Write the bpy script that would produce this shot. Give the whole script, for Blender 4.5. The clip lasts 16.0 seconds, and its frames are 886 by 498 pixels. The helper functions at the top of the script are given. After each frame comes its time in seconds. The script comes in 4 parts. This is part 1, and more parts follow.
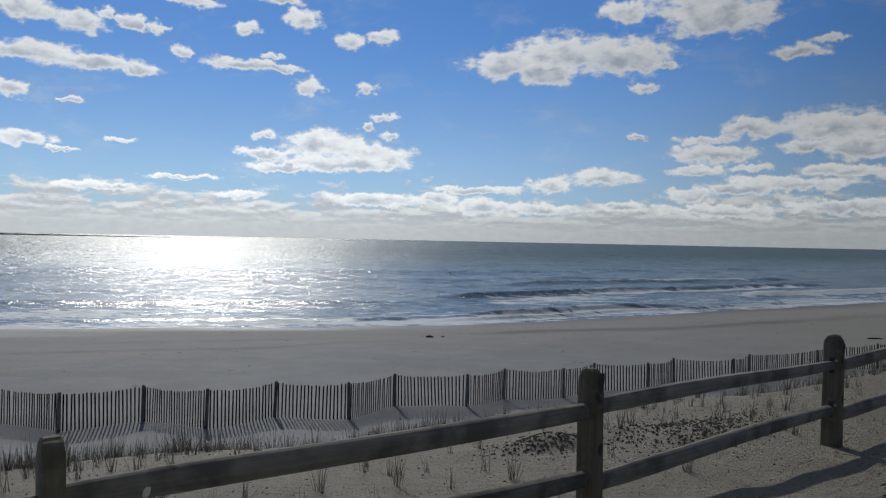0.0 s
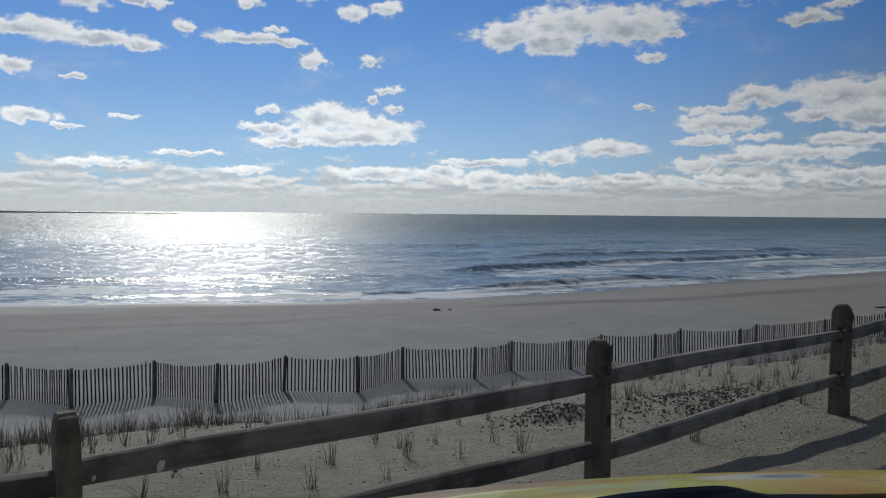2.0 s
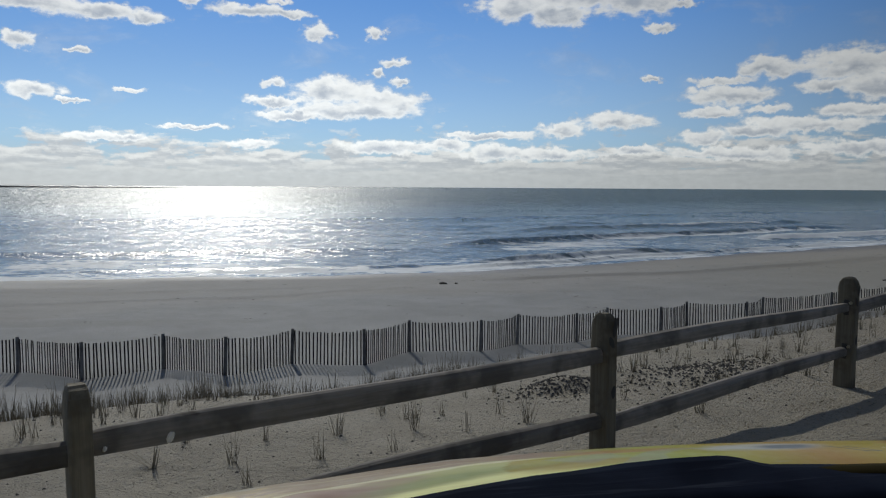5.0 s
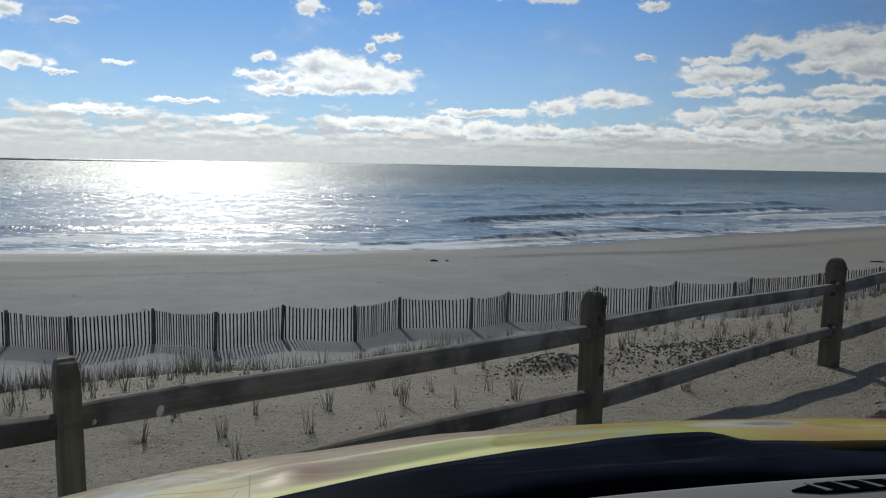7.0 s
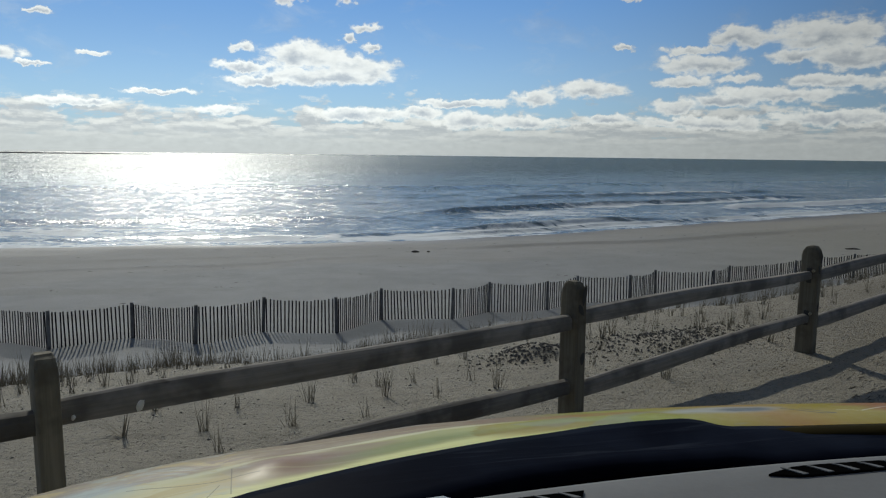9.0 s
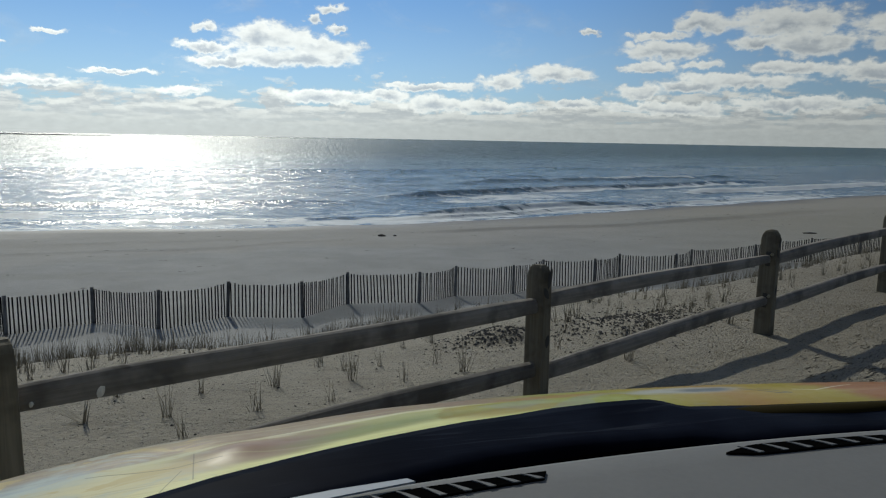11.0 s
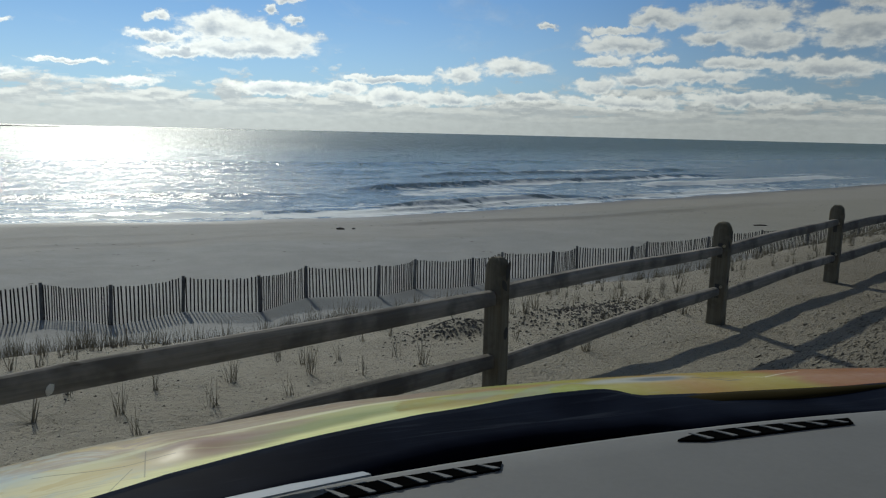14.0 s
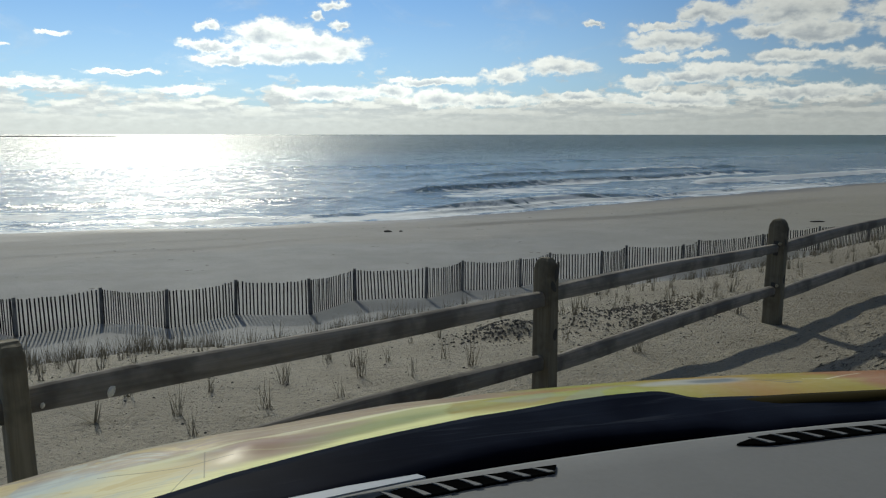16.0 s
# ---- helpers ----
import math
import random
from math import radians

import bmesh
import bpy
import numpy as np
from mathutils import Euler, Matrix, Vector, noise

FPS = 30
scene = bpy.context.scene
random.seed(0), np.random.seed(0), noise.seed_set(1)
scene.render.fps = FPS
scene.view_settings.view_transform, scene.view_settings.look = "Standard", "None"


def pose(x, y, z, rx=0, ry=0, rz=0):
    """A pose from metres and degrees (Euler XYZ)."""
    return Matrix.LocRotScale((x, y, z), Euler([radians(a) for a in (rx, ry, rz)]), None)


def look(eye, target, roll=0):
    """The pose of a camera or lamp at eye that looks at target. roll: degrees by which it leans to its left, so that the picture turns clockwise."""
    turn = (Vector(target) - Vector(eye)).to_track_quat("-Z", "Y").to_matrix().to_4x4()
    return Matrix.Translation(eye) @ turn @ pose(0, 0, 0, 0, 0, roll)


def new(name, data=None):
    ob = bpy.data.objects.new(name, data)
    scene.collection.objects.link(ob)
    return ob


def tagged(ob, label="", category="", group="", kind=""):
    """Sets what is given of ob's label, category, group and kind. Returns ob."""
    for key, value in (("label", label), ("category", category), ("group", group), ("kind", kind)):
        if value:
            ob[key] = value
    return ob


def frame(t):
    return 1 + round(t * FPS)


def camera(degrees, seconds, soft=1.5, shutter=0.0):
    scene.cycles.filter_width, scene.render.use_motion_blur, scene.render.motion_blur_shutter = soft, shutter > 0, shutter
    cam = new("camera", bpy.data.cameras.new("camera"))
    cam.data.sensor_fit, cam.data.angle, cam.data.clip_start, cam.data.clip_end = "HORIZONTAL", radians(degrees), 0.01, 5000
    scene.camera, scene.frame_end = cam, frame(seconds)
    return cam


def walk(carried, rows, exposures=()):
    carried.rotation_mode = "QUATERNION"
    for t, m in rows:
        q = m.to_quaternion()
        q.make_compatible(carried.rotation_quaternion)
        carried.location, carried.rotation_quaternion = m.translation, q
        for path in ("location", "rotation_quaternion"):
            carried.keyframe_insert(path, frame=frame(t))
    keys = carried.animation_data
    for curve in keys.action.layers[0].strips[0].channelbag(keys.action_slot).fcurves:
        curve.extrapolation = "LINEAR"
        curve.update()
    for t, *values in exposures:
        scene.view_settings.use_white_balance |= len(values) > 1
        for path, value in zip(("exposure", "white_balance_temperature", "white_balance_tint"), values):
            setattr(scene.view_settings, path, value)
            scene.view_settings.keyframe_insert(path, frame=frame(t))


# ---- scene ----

# ---------------------------------------------------------------- camera
EYE = 1.74
cam = camera(62.4, 16.0, soft=1.2)
PATH = [
    (0.0, pose(-0.001, 0.000, 1.740, 89.28, -1.14, 0.00)),
    (0.5, pose(-0.005, 0.001, 1.743, 88.75, -0.90, 0.19)),
    (1.0, pose(-0.006, 0.001, 1.743, 88.18, -0.67, 0.22)),
    (1.5, pose(-0.006, 0.002, 1.742, 87.57, -0.56, 0.37)),
    (2.0, pose(-0.007, 0.002, 1.742, 87.18, -0.52, 0.47)),
    (2.5, pose(-0.006, 0.002, 1.742, 86.78, -0.26, 0.54)),
    (3.0, pose(-0.005, 0.002, 1.741, 86.33, -0.18, 0.77)),
    (3.5, pose(-0.004, 0.002, 1.741, 85.92, -0.02, 0.88)),
    (4.0, pose(-0.004, 0.001, 1.741, 85.89, -0.01, 0.90)),
    (6.5, pose(-0.001, -0.002, 1.740, 83.53, -1.20, 0.81)),
    (7.0, pose(0.000, -0.004, 1.740, 83.35, -1.00, 0.32)),
    (7.5, pose(-0.000, -0.005, 1.740, 83.11, -0.85, 0.03)),
    (8.0, pose(0.000, -0.004, 1.741, 83.00, -0.66, -0.76)),
    (8.5, pose(0.001, -0.003, 1.740, 82.91, -0.73, -0.92)),
    (9.0, pose(0.001, -0.004, 1.740, 82.66, -0.69, -1.20)),
    (9.5, pose(0.003, -0.002, 1.739, 82.13, -0.74, -1.83)),
    (12.0, pose(0.005, -0.000, 1.738, 81.40, -1.16, -4.71)),
    (12.5, pose(0.006, 0.003, 1.736, 81.40, -1.16, -5.07)),
    (13.0, pose(0.006, 0.001, 1.737, 81.34, -1.25, -5.63)),
    (13.5, pose(0.007, 0.002, 1.737, 81.09, -1.25, -6.32)),
    (14.0, pose(0.008, 0.001, 1.737, 80.96, -1.33, -6.97)),
    (14.5, pose(0.007, 0.000, 1.737, 80.76, -1.36, -7.23)),
    (15.0, pose(0.007, 0.002, 1.736, 80.69, -1.40, -7.36)),
    (15.5, pose(0.004, 0.002, 1.738, 80.67, -1.13, -6.64)),
    (16.0, pose(0.004, -0.000, 1.739, 81.03, -0.03, -3.44)),
]
walk(cam, PATH, exposures=[(0.0, -1.15, 6300, 8), (1.5, -1.15, 6300, 8), (4.0, -1.13, 6350, 7), (7.0, -0.94, 6450, 6), (8.5, -1.00, 6450, 4), (9.5, -1.05, 6450, 3), (12.0, -0.94, 6450, 2), (14.0, -0.98, 6450, 1), (14.5, -0.90, 6450, 1), (15.5, -0.80, 6550, 1), (16.0, -0.77, 6650, 1)])

# ---------------------------------------------------------------- light
SUN_AZ, SUN_EL = -19.4, 35.5
sun_data = bpy.data.lights.new("sun", "SUN")
sun_data.energy, sun_data.angle, sun_data.color = 4.4, radians(1.2), (1.0, 0.95, 0.87)
sun = new("sun", sun_data)
sun_way = Vector((math.sin(radians(SUN_AZ)) * math.cos(radians(SUN_EL)),
                  math.cos(radians(SUN_AZ)) * math.cos(radians(SUN_EL)), math.sin(radians(SUN_EL))))
sun.matrix_world = look(sun_way * 60, (0, 0, 0))


class Nodes:
    """Short-hand for node trees."""

    def __init__(self, tree):
        self.tree = tree

    def add(self, kind, **props):
        n = self.tree.nodes.new(kind)
        for key, value in props.items():
            if key == "operation":
                n.operation = value
            elif key == "data_type":
                n.data_type = value
            elif key == "blend_type":
                n.blend_type = value
            elif key == "noise_dimensions":
                n.noise_dimensions = value
        return n

    def put(self, socket, value):
        if isinstance(value, bpy.types.NodeSocket):
            self.tree.links.new(value, socket)
        elif value is not None:
            socket.default_value = value

    def math(self, op, a, b=None, c=None):
        n = self.add("ShaderNodeMath", operation=op)
        for i, val in enumerate((a, b, c)):
            self.put(n.inputs[i], val)
        return n.outputs[0]

    def vec(self, op, a, b=None):
        n = self.add("ShaderNodeVectorMath", operation=op)
        self.put(n.inputs[0], a)
        if b is not None:
            self.put(n.inputs[1], b)
        return n.outputs[1] if op in ("LENGTH", "DOT_PRODUCT", "DISTANCE") else n.outputs[0]

    def noise(self, vector, scale, detail=4.0, rough=0.55, distortion=0.0):
        n = self.add("ShaderNodeTexNoise")
        self.put(n.inputs["Vector"], vector)
        for key, value in (("Scale", scale), ("Detail", detail), ("Roughness", rough), ("Distortion", distortion)):
            self.put(n.inputs[key], value)
        return n.outputs["Fac"]

    def ramp(self, fac, stops):
        n = self.add("ShaderNodeValToRGB")
        self.put(n.inputs[0], fac)
        els = n.color_ramp.elements
        while len(els) < len(stops):
            els.new(0.5)
        for el, (pos, col) in zip(els, stops):
            el.position = pos
            el.color = (*col, 1) if len(col) == 3 else col
        return n.outputs[0]

    def smooth(self, val, lo, hi):
        n = self.add("ShaderNodeMapRange")
        n.interpolation_type = "SMOOTHSTEP"
        for i, x in enumerate((val, lo, hi, 0.0, 1.0)):
            self.put(n.inputs[i], x)
        return n.outputs[0]

    def mix(self, fac, a, b, blend="MIX"):
        n = self.add("ShaderNodeMix", data_type="RGBA", blend_type=blend)
        self.put(n.inputs[0], fac)
        self.put(n.inputs[6], (*a, 1) if isinstance(a, tuple) else a)
        self.put(n.inputs[7], (*b, 1) if isinstance(b, tuple) else b)
        return n.outputs[2]

    def combine(self, x, y, z):
        n = self.add("ShaderNodeCombineXYZ")
        for i, val in enumerate((x, y, z)):
            self.put(n.inputs[i], val)
        return n.outputs[0]


world = bpy.data.worlds.new("world")
scene.world = world
world.use_nodes = True
wt = world.node_tree
wt.nodes.clear()
W = Nodes(wt)
sky = W.add("ShaderNodeTexSky")
sky.sky_type = "NISHITA"
sky.sun_disc = False
sky.sun_elevation, sky.sun_rotation = radians(SUN_EL), radians(SUN_AZ)
sky.altitude, sky.air_density, sky.dust_density, sky.ozone_density = 0, 1.0, 0.1, 3.0
way = W.add("ShaderNodeTexCoord").outputs["Generated"]
sep = W.add("ShaderNodeSeparateXYZ")
W.put(sep.inputs[0], way)
az = W.math("MULTIPLY", W.math("ARCTAN2", sep.outputs[0], sep.outputs[1]), 57.2958)
el = W.math("MULTIPLY", W.math("ARCSINE", sep.outputs[2]), 57.2958)
flat = W.combine(az, el, 0.0)
# uneven edges: the sky plane is bent by two sizes of turbulence
bend_x = W.math("MULTIPLY_ADD", W.noise(flat, 0.9, 4.0, 0.55), 2.4, -1.2)
bend_y = W.math("MULTIPLY_ADD", W.noise(W.vec("ADD", flat, (31.0, 7.0, 5.0)), 1.1, 4.0, 0.55), 1.1, -0.55)
bent = W.combine(W.math("ADD", az, bend_x), W.math("ADD", el, bend_y), 0.0)
field, sums = [None], [None, None]


def cloud(a, e, w, h):
    """One puff of cloud at azimuth a and elevation e, with half sizes w and h, all in degrees."""
    off = W.vec("MULTIPLY", W.vec("SUBTRACT", bent, (a, e, 0.0)), (1 / w, 1 / h, 0.0))
    d = W.vec("LENGTH", off)
    weight = W.math("MAXIMUM", W.math("SUBTRACT", 1.25, d), 0.0)
    height = W.math("MULTIPLY", W.vec("DOT_PRODUCT", off, (0.0, 1.0, 0.0)), weight)
    sums[0] = height if sums[0] is None else W.math("ADD", sums[0], height)
    sums[1] = weight if sums[1] is None else W.math("ADD", sums[1], weight)
    if field[0] is None:
        field[0] = d
    else:
        n = W.add("ShaderNodeMath", operation="SMOOTH_MIN")
        W.put(n.inputs[0], field[0])
        W.put(n.inputs[1], d)
        n.inputs[2].default_value = 0.25
        field[0] = n.outputs[0]


# the large heap ahead and its neighbours to the west
cloud(4.8, 13.5, 3.51, 1.23); cloud(9.2, 14.2, 4.74, 1.53); cloud(13.4, 13.9, 4.18, 1.55); cloud(7.5, 12.8, 3.04, 0.88)
cloud(16.7, 13.1, 1.01, 0.30); cloud(20.2, 16.3, 4.46, 1.45); cloud(13.7, 17.0, 2.29, 0.86); cloud(19.4, 18.2, 4.70, 1.67)
cloud(25.7, 13.5, 1.79, 0.56); cloud(27.6, 14.2, 1.04, 0.35); cloud(15.3, 11.6, 1.23, 0.30)
# the broken banks to the west
cloud(28.4, 8.4, 4.44, 1.24); cloud(22.7, 8.5, 2.25, 0.82); cloud(29.8, 6.9, 3.32, 0.96); cloud(26.4, 7.1, 2.30, 0.55)
cloud(19.6, 7.7, 2.55, 0.33); cloud(20.0, 6.7, 3.51, 0.83); cloud(19.3, 5.4, 2.36, 0.50); cloud(22.7, 5.6, 1.88, 0.35)
cloud(14.8, 8.0, 0.91, 0.30); cloud(11.9, 5.0, 3.18, 0.69); cloud(8.1, 4.3, 2.17, 0.61); cloud(25.0, 4.5, 5.45, 0.56)
cloud(28.8, 5.3, 3.39, 0.54); cloud(18.5, 3.7, 2.39, 0.59); cloud(21.6, 4.1, 3.06, 0.49); cloud(36.0, 7.5, 4.5, 1.4)
cloud(34.0, 5.0, 4.0, 0.8); cloud(38.0, 9.5, 4.0, 1.2)
# the middle heap
cloud(-9.3, 7.2, 3.67, 1.09); cloud(-5.6, 6.4, 3.73, 1.10); cloud(-13.7, 6.3, 2.93, 0.42); cloud(-12.5, 5.3, 3.38, 0.38)
cloud(-8.2, 5.7, 5.64, 0.70); cloud(-13.8, 7.7, 0.90, 0.48); cloud(-4.8, 9.4, 1.30, 0.36); cloud(-6.1, 8.5, 0.58, 0.55)
cloud(-4.3, 8.0, 1.15, 0.30); cloud(-10.6, 11.4, 1.35, 0.66); cloud(-6.3, 11.4, 0.85, 0.52)
# small puffs to the east
cloud(-15.5, 12.7, 3.30, 0.55); cloud(-12.6, 12.6, 1.75, 0.32); cloud(-19.7, 13.2, 0.85, 0.46); cloud(-13.4, 13.5, 1.05, 0.30)
cloud(-29.4, 12.1, 3.71, 0.80); cloud(-25.5, 11.9, 3.61, 0.68); cloud(-23.0, 11.7, 1.50, 0.46); cloud(-26.6, 14.5, 1.95, 0.82)
cloud(-24.9, 15.2, 0.78, 0.52); cloud(-29.7, 14.8, 2.68, 0.80); cloud(-23.2, 14.8, 1.15, 0.60); cloud(-21.6, 14.6, 0.75, 0.50)
cloud(-30.5, 9.5, 1.40, 0.58); cloud(-27.2, 9.1, 0.85, 0.26); cloud(-30.0, 6.4, 1.80, 0.64); cloud(-19.6, 4.3, 2.95, 0.22)
cloud(-25.4, 3.4, 3.07, 0.36); cloud(-15.3, 3.1, 1.65, 0.42); cloud(-11.0, 16.2, 1.55, 0.80); cloud(-15.3, 15.3, 1.05, 0.55)
cloud(-7.5, 14.8, 1.25, 0.64); cloud(-4.9, 15.3, 1.35, 0.56); cloud(-24.0, 6.7, 1.15, 0.24); cloud(-27.6, 5.8, 1.39, 0.20)
cloud(-19.2, 16.8, 2.38, 0.45); cloud(-12.7, 17.5, 2.11, 0.45); cloud(2.4, 3.9, 3.98, 0.40); cloud(-5.5, 3.0, 3.95, 0.66)
# the long low rows ahead
cloud(3.5, 2.7, 3.5, 0.70); cloud(-0.5, 3.2, 2.6, 0.55); cloud(7.0, 2.5, 4.0, 0.55); cloud(13.5, 2.8, 3.0, 0.40); cloud(20.5, 2.5, 6.0, 0.55); cloud(29.0, 2.9, 5.0, 0.65)

grain = W.noise(W.vec("MULTIPLY", flat, (0.62, 1.15, 1.0)), 1.0, 5.0, 0.55)
tear = W.noise(W.vec("MULTIPLY", flat, (1.3, 2.4, 1.0)), 1.0, 5.0, 0.55)
body = W.math("ADD", W.math("SUBTRACT", 1.06, field[0]), W.math("ADD", W.math("MULTIPLY_ADD", grain, 1.5, -0.75), W.math("MULTIPLY_ADD", tear, 0.4, -0.2)))
heap = W.smooth(body, -0.10, 0.46)
# the low bank over the sea, flattened by distance
rows_el = W.math("MULTIPLY", W.math("LOGARITHM", W.math("ADD", W.math("MAXIMUM", el, -0.9), 1.3), 2.71828), 3.6)


def bank_field(lift, detail):
    q = W.combine(W.math("ADD", W.math("MULTIPLY", az, 0.30), W.math("MULTIPLY", bend_x, 0.25)), W.math("ADD", rows_el, lift), 4.0)
    return W.noise(q, 1.0, detail, 0.58)


bank_noise = bank_field(0.0, 8.0)
bank_above = bank_field(0.30, 4.0)
bank_edge = W.math("MULTIPLY_ADD", el, -0.105, 0.315)
bank = W.smooth(W.math("ADD", bank_noise, bank_edge), 0.44, 0.58)
# high scattered cloud above and behind, out of view, added to whiten the fill light
round_noise = W.noise(W.vec("MULTIPLY", way, (2.2, 2.2, 5.0)), 1.6, 7.0, 0.55)
behind = W.smooth(el, 19.0, 27.0)
round_mask = W.math("MULTIPLY", W.smooth(round_noise, 0.44, 0.60), behind)
wisp = W.math("MULTIPLY", W.smooth(W.noise(W.vec("MULTIPLY", flat, (0.16, 0.34, 1.0)), 1.0, 7.0, 0.62, 0.5), 0.50, 0.72), 0.20)
mask = W.math("MAXIMUM", W.math("MAXIMUM", W.math("MAXIMUM", heap, bank), round_mask), wisp)
thick = W.smooth(body, 0.10, 0.85)
level = W.math("DIVIDE", sums[0], W.math("ADD", sums[1], 0.02))
billow = W.noise(W.vec("MULTIPLY", W.vec("ADD", flat, (3.0, 0.35, 0.0)), (0.6, 1.1, 1.0)), 1.0, 4.0, 0.5)
under = W.smooth(W.math("ADD", level, W.math("MULTIPLY_ADD", billow, -2.2, 1.1)), 0.45, -0.65)
grey = W.math("MULTIPLY", thick, W.math("MULTIPLY_ADD", under, 0.75, 0.25))
cloud_col = W.mix(grey, (1.0, 0.99, 0.965), (0.47, 0.505, 0.565))
bank_top = W.smooth(W.math("SUBTRACT", bank_noise, bank_above), -0.11, 0.13)
bank_col = W.mix(bank_top, (0.47, 0.49, 0.52), (0.75, 0.75, 0.74))
bank_col = W.mix(W.smooth(el, 2.4, 0.4), bank_col, (0.56, 0.58, 0.59))
col = W.mix(heap, bank_col, cloud_col)
sun_near = W.smooth(W.vec("DOT_PRODUCT", way, tuple(sun_way)), 0.70, 1.0)
bright = W.math("MULTIPLY", W.math("MULTIPLY_ADD", sun_near, 0.8, 1.32), W.math("MULTIPLY_ADD", W.smooth(el, 15.0, 2.0), 0.38, 0.92))
bright = W.math("MULTIPLY", bright, W.math("MULTIPLY_ADD", tear, 0.3, 0.86))
cloud_lit = W.vec("SCALE", col)
W.put(cloud_lit.node.inputs["Scale"], bright)
SKY = 0.128
sky_lit = W.vec("SCALE", sky.outputs[0])
sky_lit.node.inputs["Scale"].default_value = SKY
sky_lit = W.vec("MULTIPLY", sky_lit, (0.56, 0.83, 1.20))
haze = W.math("MULTIPLY", W.smooth(el, 3.4, -0.5), 0.75)
veil = W.math("MULTIPLY", W.smooth(el, 16.0, 0.0), 0.53)
clear = W.mix(veil, sky_lit, (0.84, 1.02, 1.26))
clear = W.mix(haze, clear, (0.90, 0.95, 0.98))
sunward = W.smooth(W.vec("DOT_PRODUCT", way, tuple(sun_way)), 0.50, 0.86)
side = W.math("MULTIPLY_ADD", sunward, 0.47, 0.56)
dimmed = W.vec("SCALE", clear)
W.put(dimmed.node.inputs["Scale"], side)
clear = dimmed
lit = W.vec("SCALE", cloud_lit)
W.put(lit.node.inputs["Scale"], W.math("MULTIPLY_ADD", sunward, 0.32, 0.66))
cloud_lit = lit
allsky = W.mix(W.math("MULTIPLY", mask, 0.93), clear, cloud_lit)
low = W.vec("SCALE", allsky)
W.put(low.node.inputs["Scale"], W.math("MULTIPLY_ADD", W.smooth(el, 10.0, 3.0), 0.12, 1.0))
allsky = low
bg = W.add("ShaderNodeBackground")
W.put(bg.inputs[0], allsky)
bg.inputs[1].default_value = 1.0
wo = W.add("ShaderNodeOutputWorld")
wt.links.new(bg.outputs[0], wo.inputs[0])
world.cycles.sampling_method = "MANUAL"
world.cycles.sample_map_resolution = 512


# ---------------------------------------------------------------- materials
def material(name, rough=0.8, metal=0.0, spec=0.5):
    m = bpy.data.materials.new(name)
    m.use_nodes = True
    t = Nodes(m.node_tree)
    p = m.node_tree.nodes["Principled BSDF"]
    p.inputs["Roughness"].default_value = rough
    p.inputs["Metallic"].default_value = metal
    p.inputs["Specular IOR Level"].default_value = spec
    return m, t, p


def relief(t, p, height, strength, distance):
    b = t.add("ShaderNodeBump")
    b.inputs["Strength"].default_value = strength
    b.inputs["Distance"].default_value = distance
    t.put(b.inputs["Height"], height)
    t.put(p.inputs["Normal"], b.outputs[0])


def place(t):
    return t.add("ShaderNodeNewGeometry").outputs["Position"]


def plain(name, color, rough=0.7, metal=0.0, vary=0.25, scale=20.0, bump=0.3, dist=0.004, spec=0.5):
    """A surface of one colour with grain and blotches."""
    m, t, p = material(name, rough, metal, spec)
    pos = t.add("ShaderNodeTexCoord").outputs["Object"]
    a = t.noise(pos, scale, 6.0, 0.6)
    b = t.noise(pos, scale * 0.13, 3.0, 0.5)
    f = t.math("MULTIPLY_ADD", t.math("ADD", a, b), vary, 1 - vary)
    s = t.vec("SCALE", tuple(color))
    t.put(s.node.inputs["Scale"], f)
    t.put(p.inputs["Base Color"], s)
    if bump:
        relief(t, p, a, bump, dist)
    return m


